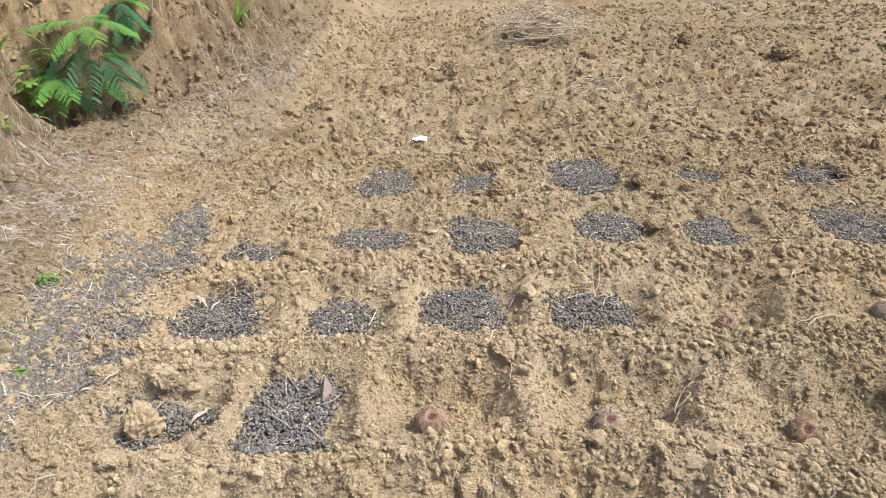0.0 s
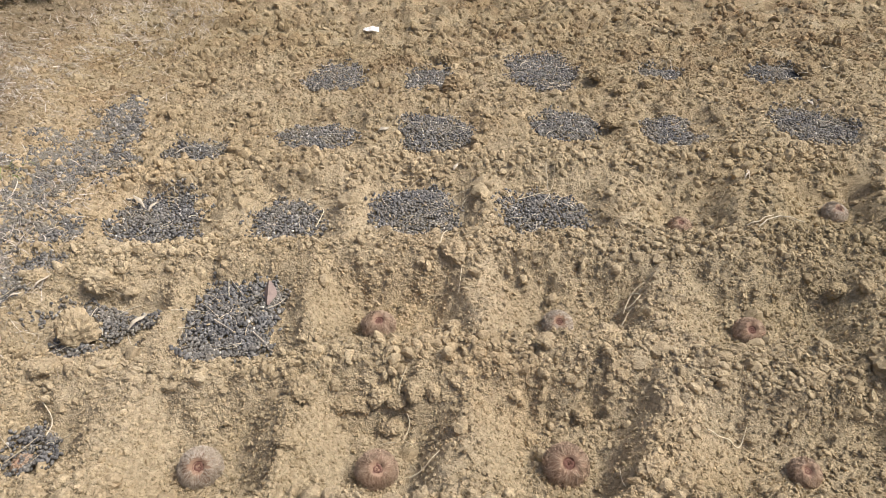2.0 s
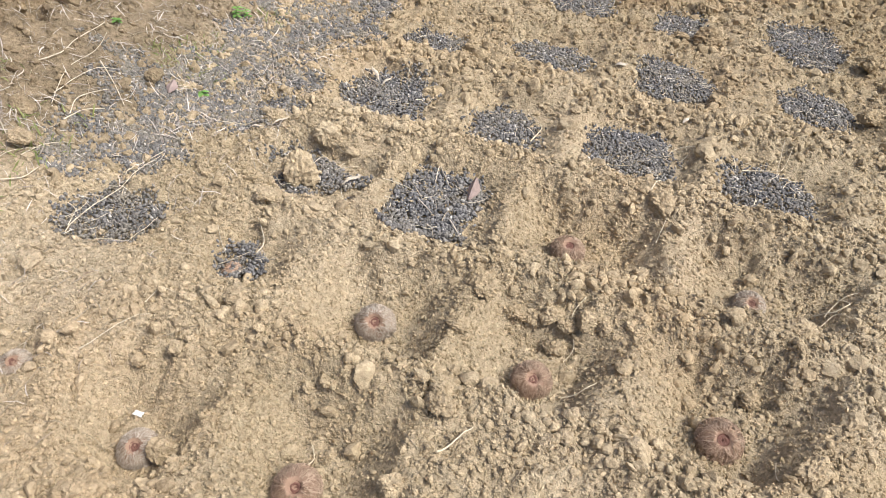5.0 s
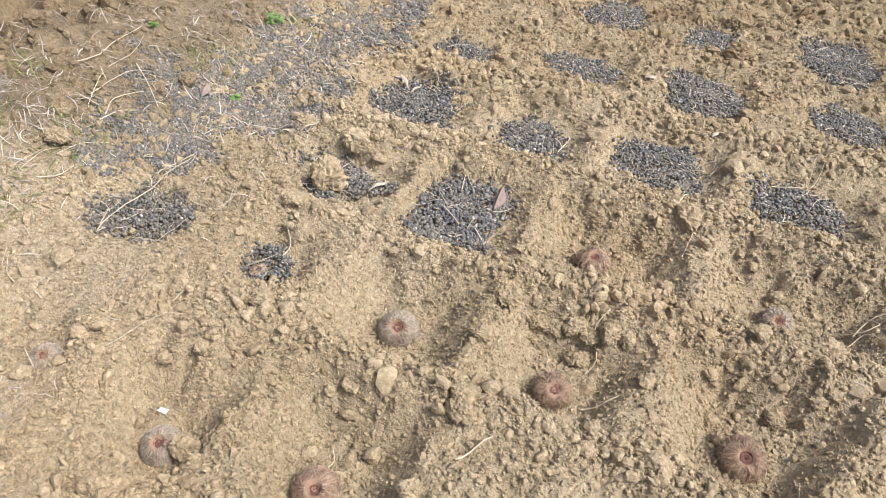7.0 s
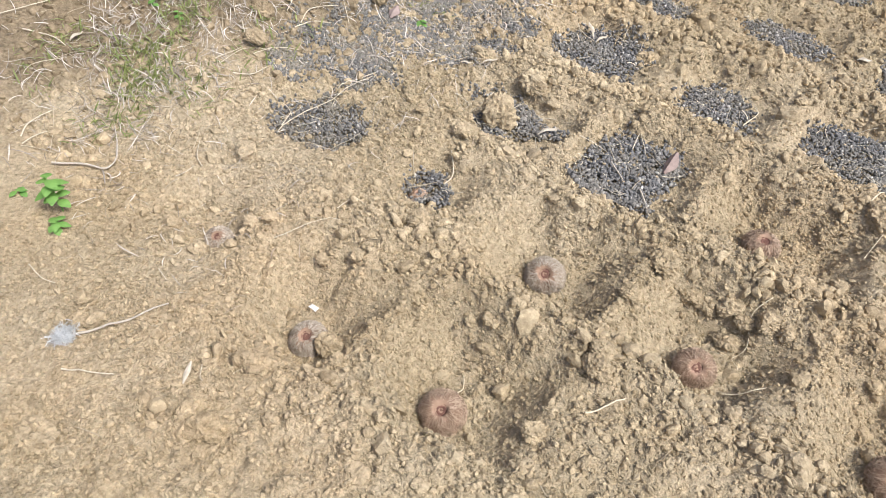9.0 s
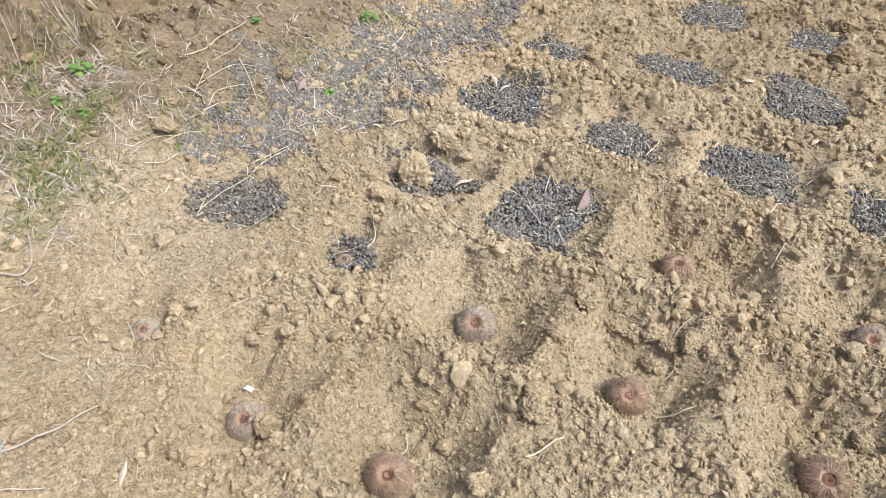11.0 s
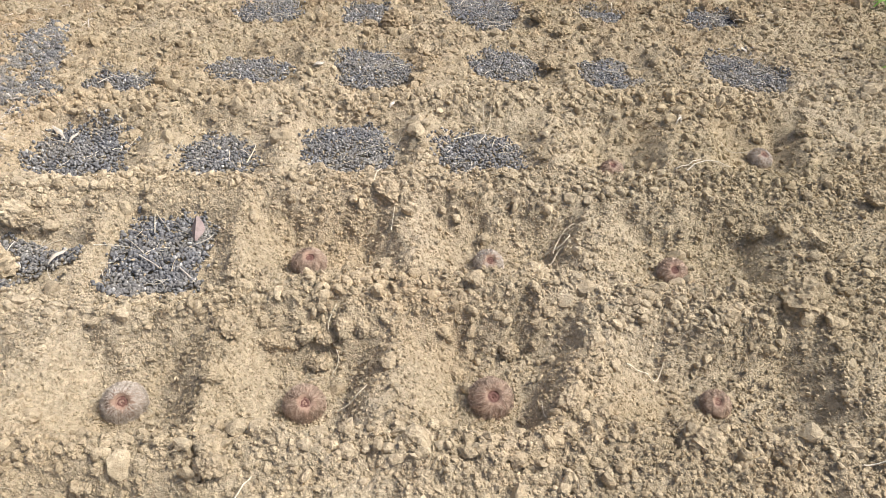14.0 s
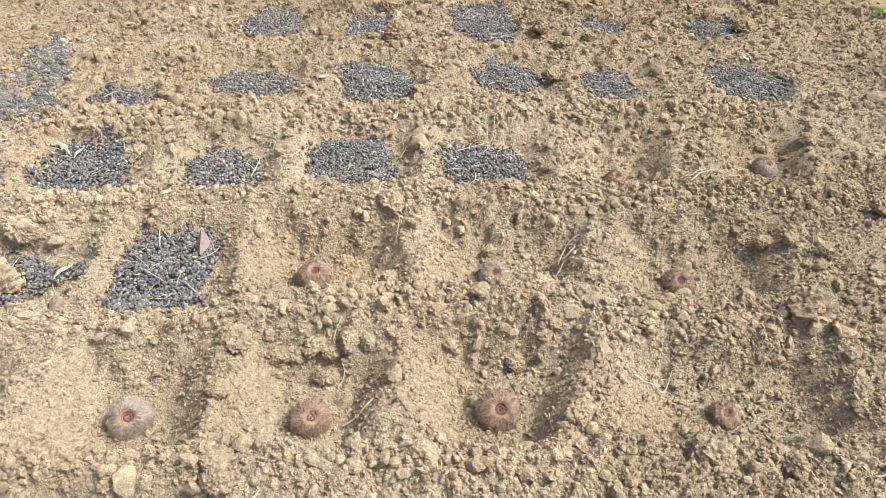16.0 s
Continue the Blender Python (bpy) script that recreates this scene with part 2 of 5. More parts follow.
# pits that are partly filled with manure, in the same way
MANURED_PITS = [
    (-0.76, -0.35, 1.64, 2.16, 0.095, 0.0, 0.0), (-1.20, -0.72, 2.23, 2.72, 0.065, 0.0, 0.0), (-0.66, -0.25, 2.22, 2.73, 0.075, 0.0, 0.0),
    (-0.22, 0.27, 2.22, 2.74, 0.08, 0.05, 0.05), (0.30, 0.78, 2.20, 2.70, 0.075, 0.1, 0.1), (-1.22, -0.80, 1.68, 2.08, 0.05, 0.0, 0.0),
    (-0.64, -0.20, 2.90, 3.40, 0.06, 0.0, 0.0), (-0.07, 0.34, 2.88, 3.42, 0.06, 0.0, 0.0), (0.53, 0.98, 2.92, 3.42, 0.06, 0.0, 0.0),
    (1.02, 1.42, 2.82, 3.34, 0.06, 0.0, 0.0), (-1.66, -1.28, 1.22, 1.60, 0.05, 0.0, 0.15),
]
# manure in pits: centre x, y, half width, half depth of the heap, and its tilt upwards to the far side
FILLED_PITS = [
    (-0.58, 1.875, 0.158, 0.205), (-0.975, 2.475, 0.185, 0.178), (-0.47, 2.44, 0.15, 0.16), (0.026, 2.478, 0.184, 0.176),
    (0.512, 2.425, 0.166, 0.158), (-0.94, 3.0, 0.132, 0.105), (-0.427, 3.11, 0.178, 0.145), (0.12, 3.12, 0.158, 0.205),
    (0.728, 3.14, 0.153, 0.165), (1.2, 3.03, 0.138, 0.165), (1.838, 3.03, 0.168, 0.215), (-0.388, 3.775, 0.152, 0.185),
    (0.104, 3.725, 0.115, 0.148), (0.711, 3.76, 0.179, 0.255), (1.312, 3.68, 0.126, 0.10), (1.915, 3.62, 0.145, 0.128),
    (-1.012, 1.855, 0.190, 0.140), (-1.020, 1.390, 0.090, 0.075), (-1.470, 1.400, 0.145, 0.130),
]


# x, y, radius, how pale its roots are, lean towards x and y
CORMS = [
    (-0.567, 1.33, 0.058, 1, 0.1, -0.35), (-0.105, 1.295, 0.056, 0, 0.15, -0.3), (0.388, 1.28, 0.061, 0, 0.1, -0.3),
    (0.995, 1.225, 0.042, 0, 0.0, -0.25), (-0.11, 1.815, 0.055, 0, 0.1, -0.1), (0.463, 1.83, 0.050, 1, 0.1, -0.3),
    (1.06, 1.755, 0.05, 0, 0.0, -0.35), (1.66, 2.41, 0.05, 1, 0.2, -0.2), (1.03, 2.36, 0.045, 0, 0.0, -0.1),
    (-0.93, 0.755, 0.05, 1, 0.0, -0.2), (-0.54, 0.79, 0.058, 0, 0.0, -0.25), (-1.345, 0.845, 0.042, 1, 0.1, -0.2),
    (-1.045, 1.375, 0.032, 0, 0.0, -0.1),
]


def pit_radius(x, y, px, py, hw, hd, k):
    wx = x - px + 0.026 * gnoise(x, y, 0.13, k) + 0.02 * gnoise(x, y, 0.05, k + 1)
    wy = y - py + 0.035 * gnoise(x, y, 0.13, k + 2) + 0.02 * gnoise(x, y, 0.05, k + 3)
    return (np.abs(wx / hw) ** 2.6 + np.abs(wy / hd) ** 2.6) ** (1 / 2.6)


def slope(d, wide):
    """0 outside a crest to 1 at the foot of its slope, a nearly straight fall with soft ends."""
    s = np.clip(d / wide, 0, 1)
    return 0.55 * s + 0.45 * s * s * (3 - 2 * s)


def pit_shape(x, y):
    """For each place: how deep the pits go, how smooth the trickled slopes are, how rugged the far walls are, and how trodden the ground is."""
    fall, fine, rugged = np.zeros(x.shape), np.zeros(x.shape), np.zeros(x.shape)
    for k, (xl, xr, yn, yf, deep, left_lean, right_lean) in enumerate(OPEN_PITS + MANURED_PITS):
        inside = (x > xl - 0.3) & (x < xr + 0.3) & (y > yn - 0.15) & (y < yf + 0.15)
        if not inside.any():
            continue
        px, py = x[inside], y[inside]
        wx = px + 0.020 * gnoise(px, py, 0.14, k) + 0.009 * gnoise(px, py, 0.05, k + 1)
        wy = py + 0.026 * gnoise(px, py, 0.13, k + 2) + 0.010 * gnoise(px, py, 0.045, k + 3) + 0.09 * (px - (xl + xr) / 2)
        t = wy - (yn + yf) / 2
        dl, dr, dn, df = wx - xl - left_lean * t, xr + right_lean * t - wx, wy - yn, yf - wy
        wide = min(0.17, 0.36 * (xr - xl))
        fall[inside] = np.maximum(fall[inside], 0.92 * deep * slope(dl, wide) * slope(dr, 0.125) * slope(dn, 0.10) * slope(df, 0.135))
        across = step(0.03, 0.09, dn) * step(0.03, 0.10, df)
        loose = step(-0.5, 0.35, gnoise(px, py, 0.09, k + 4)) * step(0.02, 0.06, dl) * step(wide * 1.25, wide * 0.8, dl) * across * step(0.05, 0.12, dr)
        cut = 0.8 * step(-0.01, 0.02, dr) * step(0.14, 0.09, dr) * step(0.02, 0.06, dn) * step(-0.02, 0.03, df)
        fine[inside] = np.maximum(fine[inside], np.maximum(loose, cut))
        rugged[inside] = np.maximum(rugged[inside], step(-0.01, 0.03, df) * step(0.16, 0.10, df) * step(0.02, 0.10, dl) * step(0.06, 0.12, dr))
    trodden = np.maximum(step(-1.0, -1.35, x + 0.12 * (y - 1.0)) * step(1.75, 1.3, y), step(-1.35, -1.7, x))
    return fall, fine, rugged, trodden * (fall < 0.02)


# crests between the rows of pits: x, y along each
CRESTS = [
    ((-1.3, -0.75, -0.35, 0.2), (0.52, 0.60, 0.66, 0.66)), ((-1.3, -0.66, -0.28, 0.11, 0.5, 0.84, 1.6), (1.12, 1.12, 1.10, 1.08, 1.04, 1.02, 0.95)),
    ((-1.4, -0.87, -0.34, -0.09, 0.23, 0.61, 1.08, 1.7), (1.64, 1.62, 1.60, 1.61, 1.60, 1.54, 1.46, 1.38)),
    ((-1.3, -1.05, -0.42, 0.16, 0.76, 1.5, 2.1), (2.2, 2.19, 2.18, 2.16, 2.13, 2.07, 2.05)), ((-1.23, -0.13, 0.9, 1.35, 2.3), (2.75, 2.77, 2.75, 2.68, 2.68)),
]


def crest_weight(x, y):
    """1 on the crests between the rows, falling off to 0 beside them."""
    w = np.zeros(np.shape(x))
    for cx, cy in CRESTS:
        off = y - np.interp(x, cx, cy) + 0.03 * gnoise(x, y, 0.2, 6)
        ends = step(cx[0] - 0.15, cx[0] + 0.1, x) * step(cx[-1] + 0.2, cx[-1] - 0.1, x)
        w = np.maximum(w, np.exp(-((off / 0.085) ** 2)) * ends)
    return w


def lumpiness(x, y):
    """How thickly loose lumps lie: on crests and pit floors, hardly on trickled slopes and the trodden ground."""
    fall, fine, rugged, trodden = pit_shape(x, y)
    w = 0.5 + 0.55 * crest_weight(x, y) + 0.35 * gnoise(x, y, 0.22, 4) + 0.25 * gnoise(x, y, 0.09, 3)
    return np.clip(w * (1 - np.maximum(0.85 * fine, 0.35 * trodden)), 0.03, 1)


def bank_foot(y):
    """Where the cut bank begins, by y."""
    line = np.interp(y, (-2.0, 0.5, 1.0, 1.4, 2.5, 3.2, 4.3, 4.8, 5.05, 5.25, 5.65, 6.1, 12.0), (-2.9, -2.65, -2.5, -2.32, -2.12, -2.2, -2.42, -2.16, -1.92, -1.77, -1.63, -1.56, -1.6))
    return line + 0.08 * gnoise(0 * y, y, 0.5, 3)


def field_edge(y):
    """Where the dug field ends and the grassy verge begins, by y."""
    return np.interp(y, (-9.0, 1.0, 1.69, 1.97, 2.51, 2.88, 3.34, 3.74, 14.0), (1.7, 1.85, 2.10, 2.28, 2.60, 2.75, 2.90, 2.98, 7.0)) + 0.06 * gnoise(0 * y, y, 0.5, 5)


def ground_height(x, y):
    x, y = np.asarray(x, float), np.asarray(y, float)
    near = step(14, 6, np.hypot(x, y)) * step(-0.7, 0.1, y)
    bed = step(-1.75, -1.35, x) * step(0.35, -0.35, x - field_edge(y))
    rough = (0.35 + 0.65 * bed) * near
    z = 0.022 * gnoise(x, y, 0.42, 0) + 0.06 * gnoise(x, y, 3.0, 1) * step(3.5, 7, y)
    lumps = 0.018 * np.abs(gnoise(x, y, 0.16, 2)) + 0.014 * np.abs(gnoise(x, y, 0.075, 3)) + 0.010 * np.abs(gnoise(x, y, 0.038, 4))
    fall, fine, rugged, trodden = pit_shape(x, y)
    fine = np.maximum(fine, 0.6 * trodden)
    crest = crest_weight(x, y)
    z = z * (1 - 0.4 * np.clip(fall / 0.1, 0, 1)) + rough * (lumps * (1 - 0.7 * fine) - 0.012) + 0.016 * crest
    close = rough * step(7.0, 5.5, y) * np.clip(step(-0.45, 0.25, gnoise(x, y, 0.3, 9) + 0.2) + crest + rugged, 0, 1.3) * (1 - 0.9 * fine)
    tall = close > 0.02
    if tall.any():
        tx, ty = x[tall], y[tall]
        bx, by = tx + 0.014 * gnoise(tx, ty, 0.03, 1), ty + 0.014 * gnoise(tx, ty, 0.03, 2)
        z[tall] += close[tall] * (0.018 * cobbles(bx, by, 0.052, 1) + 0.014 * cobbles(bx, by, 0.029, 2) + 0.007 * cobbles(bx, by, 0.017, 7) - 0.010)
        z[tall] += rugged[tall] * (0.022 * cobbles(bx, by, 0.075, 8) - 0.008)
    z = z - fall
    tilled = step(2.5, 4.4, y) * (0.45 + 0.55 * step(4.0, 4.8, y)) * bed * near
    z = z + tilled * (0.06 * np.abs(gnoise(x * 0.7, y, 0.34, 7)) + 0.045 * np.abs(gnoise(x, y, 0.17, 8)) + 0.09 * np.abs(gnoise(x * 0.2, y, 0.5, 5)) - 0.06)
    till = tilled > 0.02
    if till.any():
        tx, ty = x[till], y[till]
        z[till] += tilled[till] * (0.036 * cobbles(tx + 0.03 * gnoise(tx, ty, 0.08, 1), ty + 0.03 * gnoise(tx, ty, 0.08, 2), 0.12, 5) + 0.018 * cobbles(tx, ty, 0.065, 6) - 0.02)
    for k, (px, py, hw, hd) in enumerate(FILLED_PITS):
        near_pit = (np.abs(x - px) < 2.6 * hw) & (np.abs(y - py) < 2.6 * hd)
        if not near_pit.any():
            continue
        r = pit_radius(x[near_pit], y[near_pit], px, py, hw * 1.22, hd * 1.15, k + 5)
        dip = 1 - step(0.72, 1.03, r)
        z[near_pit] = z[near_pit] * (1 - 0.85 * dip) - (0.048 if py < 2.8 else 0.028) * dip
    for px, py, r, *_ in CORMS:
        d2 = (x - px) ** 2 + (y - py) ** 2
        well = np.exp(-np.maximum(0, np.sqrt(d2) / r - 0.9) ** 2 / 0.7)
        z = z * (1 - well) + (-0.055 if px < -1.2 or (px < 0 and py > 1.7) else -0.095) * well
    # cut bank of raw soil on one side
    up = bank_foot(y) - x
    crumble = 0.24 * gnoise(x * 0.6, y * 1.3, 0.5, 9) + 0.22 * np.abs(gnoise(x * 0.6, y * 1.4, 0.22, 10)) + 0.12 * gnoise(x, y, 0.12, 11) + 0.05 * gnoise(x, y, 0.06, 4)
    rills = 0.17 * np.exp(-((gnoise(x * 0.4, y * 1.5, 0.21, 6) / 0.13) ** 2)) + 0.06 * np.exp(-((gnoise(x * 0.45, y * 1.5, 0.10, 7) / 0.16) ** 2))
    crumble = crumble - rills * step(3.3, 4.2, y) + 0.05 * np.abs(gnoise(x, y, 0.09, 2)) + 0.16 * cobbles(x * 0.5, y, 0.24, 9) + 0.10 * cobbles(x * 0.8, y, 0.11, 3) + 0.05 * cobbles(x, y, 0.055, 4) - 0.12
    crumble = crumble - 0.32 * np.exp(-(((x + 2.47) / 0.18) ** 2 + ((y - 4.42) / 0.24) ** 2))
    z = z + 0.22 * step(-0.9, 0.1, up) + step(-0.15, 0.25, up) * crumble + 1.15 * np.clip(up, 0, 1.3) * step(0, 0.3, up) + 0.25 * np.clip(up - 1.3, 0, 6)
    # the verge drops a little
    z = z - 0.10 * step(0.0, 0.8, x - field_edge(y))
    return z


def height(x, y):
    return float(ground_height(np.array([x]), np.array([y]))[0])


def heap_rise(x, y):
    """How high the manure lies over the ground."""
    rise = np.zeros(np.shape(x))
    for px, py, hw, hd in FILLED_PITS:
        r2 = ((x - px) / (0.95 * hw)) ** 2 + ((y - py) / (0.95 * hd)) ** 2
        rise = np.maximum(rise, np.where(r2 < 1, 0.010 + 0.014 * (1 - r2), 0))
    return rise


def mesh_object(name, verts, faces, material, parent=None, smooth=True):
    me = bpy.data.meshes.new(name)
    verts = np.asarray(verts, np.float32)
    faces = np.asarray(faces, np.int32)
    n = faces.shape[1]
    me.vertices.add(len(verts))
    me.vertices.foreach_set("co", verts.ravel())
    me.loops.add(faces.size)
    me.loops.foreach_set("vertex_index", faces.ravel())
    me.polygons.add(len(faces))
    me.polygons.foreach_set("loop_start", np.arange(0, faces.size, n, dtype=np.int32))
    me.polygons.foreach_set("use_smooth", np.full(len(faces), smooth))
    me.update(calc_edges=True)
    me.materials.append(material)
    ob = new(name, me)
    if parent is not None:
        ob.parent = parent
    return ob


def ico(level):
    bm = bmesh.new()
    bmesh.ops.create_icosphere(bm, subdivisions=level, radius=1)
    v = np.array([p.co[:] for p in bm.verts])
    f = np.array([[p.index for p in q.verts] for q in bm.faces])
    bm.free()
    return v, f


ICO = {n: ico(n) for n in (1, 2, 3, 4)}
ICO[0] = (np.array([(1, 0, 0), (0, 1, 0), (-1, 0, 0), (0, -1, 0), (0, 0, 1), (0, 0, -1)], float),
          np.array([(0, 1, 4), (1, 2, 4), (2, 3, 4), (3, 0, 4), (1, 0, 5), (2, 1, 5), (3, 2, 5), (0, 3, 5)]))


def turns(n, rng):
    """n random rotation matrices."""
    q = rng.normal(size=(n, 4))
    q /= np.linalg.norm(q, axis=1)[:, None]
    w, x, y, z = q.T
    return np.stack([1 - 2 * (y * y + z * z), 2 * (x * y - z * w), 2 * (x * z + y * w),
                     2 * (x * y + z * w), 1 - 2 * (x * x + z * z), 2 * (y * z - x * w),
                     2 * (x * z - y * w), 2 * (y * z + x * w), 1 - 2 * (x * x + y * y)], 1).reshape(n, 3, 3)


def broken(v, rng, cuts, uneven):
    """A sphere's points turned into an angular broken lump."""
    r = 1 + uneven * rng.normal(size=len(v))
    for _ in range(cuts):
        d = rng.normal(size=3)
        d /= np.linalg.norm(d)
        r = np.minimum(r, rng.uniform(0.5, 0.85) / np.maximum(v @ d, 0.05))
    return v * r[:, None] * (1 + 0.2 * rng.normal(size=3))


def lumps(places, sizes, level, rng, stretch=(1, 1, 1), cuts=6, uneven=0.08, kinds=60):
    """Vertices and faces of many lumps, angular where they are cut."""
    v, f = ICO[level]
    n = len(places)
    if level:
        shapes = np.stack([broken(v, rng, cuts, uneven) for _ in range(kinds)])
    else:
        shapes = v * rng.uniform(0.75, 1.3, (kinds, 1, 3)) + rng.uniform(-0.3, 0.3, (kinds, len(v), 3))
    shape = shapes[rng.integers(0, kinds, n)] * np.array(stretch)
    shape = np.einsum("nij,nkj->nki", turns(n, rng), shape) * sizes[:, None, None] + places[:, None]
    return shape.reshape(-1, 3), (f[None] + (np.arange(n) * len(v))[:, None, None]).reshape(-1, f.shape[1])


def smooth_line(points, n):
    """n points along a smooth curve through the given ones."""
    p = np.asarray(points, float)
    if len(p) == 2:
        p = np.stack([p[0], p.mean(0), p[1]])
    t = np.linspace(0, len(p) - 1, n)
    i = np.clip(np.floor(t).astype(int), 0, len(p) - 2)
    u = (t - i)[:, None]
    a, b = p[i], p[i + 1]
    m0 = (p[np.minimum(i + 1, len(p) - 1)] - p[np.maximum(i - 1, 0)]) / 2
    m1 = (p[np.minimum(i + 2, len(p) - 1)] - p[i]) / 2
    return (2 * u**3 - 3 * u**2 + 1) * a + (u**3 - 2 * u**2 + u) * m0 + (3 * u**2 - 2 * u**3) * b + (u**3 - u**2) * m1


def tube(line, r0, r1, sides=5):
    line = np.asarray(line)
    n = len(line)
    t = np.gradient(line, axis=0)
    t /= np.linalg.norm(t, axis=1)[:, None] + 1e-9
    ref = np.where(np.abs(t[:, 2:3]) > 0.9, [[1.0, 0, 0]], [[0, 0, 1.0]])
    a = np.cross(t, ref)
    a /= np.linalg.norm(a, axis=1)[:, None] + 1e-9
    b = np.cross(a, t)
    ang = np.arange(sides) * 2 * np.pi / sides
    r = np.linspace(r0, r1, n)[:, None, None]
    v = line[:, None] + r * (np.cos(ang)[None, :, None] * a[:, None] + np.sin(ang)[None, :, None] * b[:, None])
    i, j = np.meshgrid(np.arange(n - 1), np.arange(sides), indexing="ij")
    k = (j + 1) % sides
    f = np.stack([i * sides + j, i * sides + k, (i + 1) * sides + k, (i + 1) * sides + j], -1).reshape(-1, 4)
    return v.reshape(-1, 3), f


def strip(line, widths, side, fold=0.0):
    """A leaf blade along a line: three rows of points, the middle one sunk by the fold."""
    line = np.asarray(line)
    t = np.gradient(line, axis=0)
    t /= np.linalg.norm(t, axis=1)[:, None] + 1e-9
    s = np.cross(t, np.cross(np.asarray(side, float)[None], t))
    s /= np.linalg.norm(s, axis=1)[:, None] + 1e-9
    up = np.cross(s, t)
    w = np.asarray(widths)[:, None]
    v = np.stack([line - s * w + up * w * fold, line, line + s * w + up * w * fold], 1).reshape(-1, 3)
    i = np.arange(len(line) - 1)[:, None]
    f = np.concatenate([np.concatenate([3 * i + c, 3 * i + c + 1, 3 * i + c + 4, 3 * i + c + 3], 1) for c in (0, 1)])
    return v, f


def gather(pieces):
    vs, fs, n = [], [], 0
    for v, f in pieces:
        vs.append(v)
        fs.append(f + n)
        n += len(v)
    return np.concatenate(vs), np.concatenate(fs)


def empty(name, place=(0, 0, 0)):
    ob = new(name)
    ob.location = place
    ob.empty_display_size = 0.05
    return ob


def part(name, shape, material, parent, label="", smooth=True):
    ob = mesh_object(name, *shape, material, parent, smooth)
    if label:
        ob["label"] = label
    return ob


# ---------- ground ----------
def spaced(stops, far):
    """Grid lines: stretches of even spacing (from, to, spacing), then growing out to far on both sides."""
    core = np.concatenate([np.arange(a, b, d) for a, b, d in stops])
    out, d, p = [], stops[-1][2], stops[-1][1]
    while p < far:
        out.append(p)
        d *= 1.11
        p += d
    back, d, p = [], stops[0][2], stops[0][0]
    while p > -far:
        d *= 1.11
        p -= d
        back.append(p)
    return np.concatenate([back[::-1], core, out])


def build_ground():
    xs = spaced([(-3.4, -1.7, 0.022), (-1.7, 1.55, 0.0105), (1.55, 2.6, 0.018), (2.6, 4.2, 0.04)], 400)
    ys = spaced([(0.08, 2.3, 0.0105), (2.3, 3.5, 0.0125), (3.5, 4.5, 0.018), (4.5, 6.4, 0.024), (6.4, 8.0, 0.04)], 400)
    gx, gy = np.meshgrid(xs, ys)
    gz = ground_height(gx.ravel(), gy.ravel())
    v = np.stack([gx.ravel(), gy.ravel(), gz], 1)
    nx, ny = len(xs), len(ys)
    i, j = np.meshgrid(np.arange(nx - 1), np.arange(ny - 1))
    a = (j * nx + i).ravel()
    f = np.stack([a, a + 1, a + 1 + nx, a + nx], 1)
    ob = mesh_object("ground", v, f, SOIL)
    tagged(ob, "dry ochre loam field dug into rows of planting pits", "soil", kind="structure")


build_ground()


def build_crumbs(name, label, n, x0, x1, y0, y1, small, large, level, seed, limit, crests=(), sink=0.1, even=0.0):
    rng = np.random.default_rng(seed)
    x, y = rng.uniform(x0, x1, n), rng.uniform(y0, y1, n)
    for k in crests:
        mine = rng.integers(0, len(crests), n) == k - crests[0]
        y = np.where(mine, np.interp(x, *CRESTS[k]) + 0.06 * rng.normal(size=n), y)
    size = small * (large / small) ** (rng.random(n) ** 2.2)
    keep = rng.random(n) < even + (1 - even) * lumpiness(x, y)
    keep &= (x > bank_foot(y) - limit) & (x < field_edge(y) + np.where(y < 2.2, 0.5, 0.25))
    if name == "bank_lumps":
        keep &= (x < bank_foot(y) - 0.02) & (gnoise(x * 0.5, y * 1.4, 0.25, 6) + 0.2 * rng.normal(size=n) > -0.05)
    keep &= np.hypot(x + 0.22, y - 4.5) > 0.09
    for k, (px, py, hw, hd) in enumerate(FILLED_PITS):
        keep &= pit_radius(x, y, px, py, hw, hd, k + 5) > 0.9 + 0.12 * rng.normal(size=n) + size / hw
    for px, py, r, *_ in CORMS:
        keep &= np.hypot(x - px, y - py - 0.25 * r * (y < py)) > r * (1.02 + 0.1 * rng.random(n))
    x, y, size = x[keep], y[keep], size[keep]
    z = ground_height(x, y) + sink * size
    shape = lumps(np.stack([x, y, z], 1), size, level, rng, (1.1, 1.1, 0.85), 5 if level > 1 else 6, 0.11 if level > 1 else 0.2)
    tagged(mesh_object(name, *shape, CRUMB, smooth=False), label, "soil", kind="stuff")


build_crumbs("soil_grit", "fine dry ochre soil grit strewn over the field", 68000, -1.75, 2.4, 0.08, 2.25, 0.0028, 0.0055, 0, 17, 0.3, even=0.5, sink=0.35)
build_crumbs("soil_crumbs", "dry angular ochre soil crumbs strewn over the field", 104000, -1.75, 2.45, 0.08, 2.25, 0.0037, 0.0098, 1, 11, 0.3, sink=0.35, even=0.12)
build_crumbs("bed_grit", "fine dry soil grit between the manured pits", 40000, -1.9, 3.0, 2.2, 4.2, 0.0038, 0.008, 0, 18, 0.3, even=0.3)
build_crumbs("bed_crumbs", "dry ochre soil crumbs between the manured pits", 27000, -1.75, 3.0, 2.2, 4.2, 0.0055, 0.016, 1, 15, 0.3, even=0.15, sink=0.2)
build_crumbs("soil_lumps", "small broken ochre soil lumps lying on the ridges", 1500, -1.6, 2.5, 0.2, 4.4, 0.010, 0.024, 2, 12, 0.3, sink=0.2)
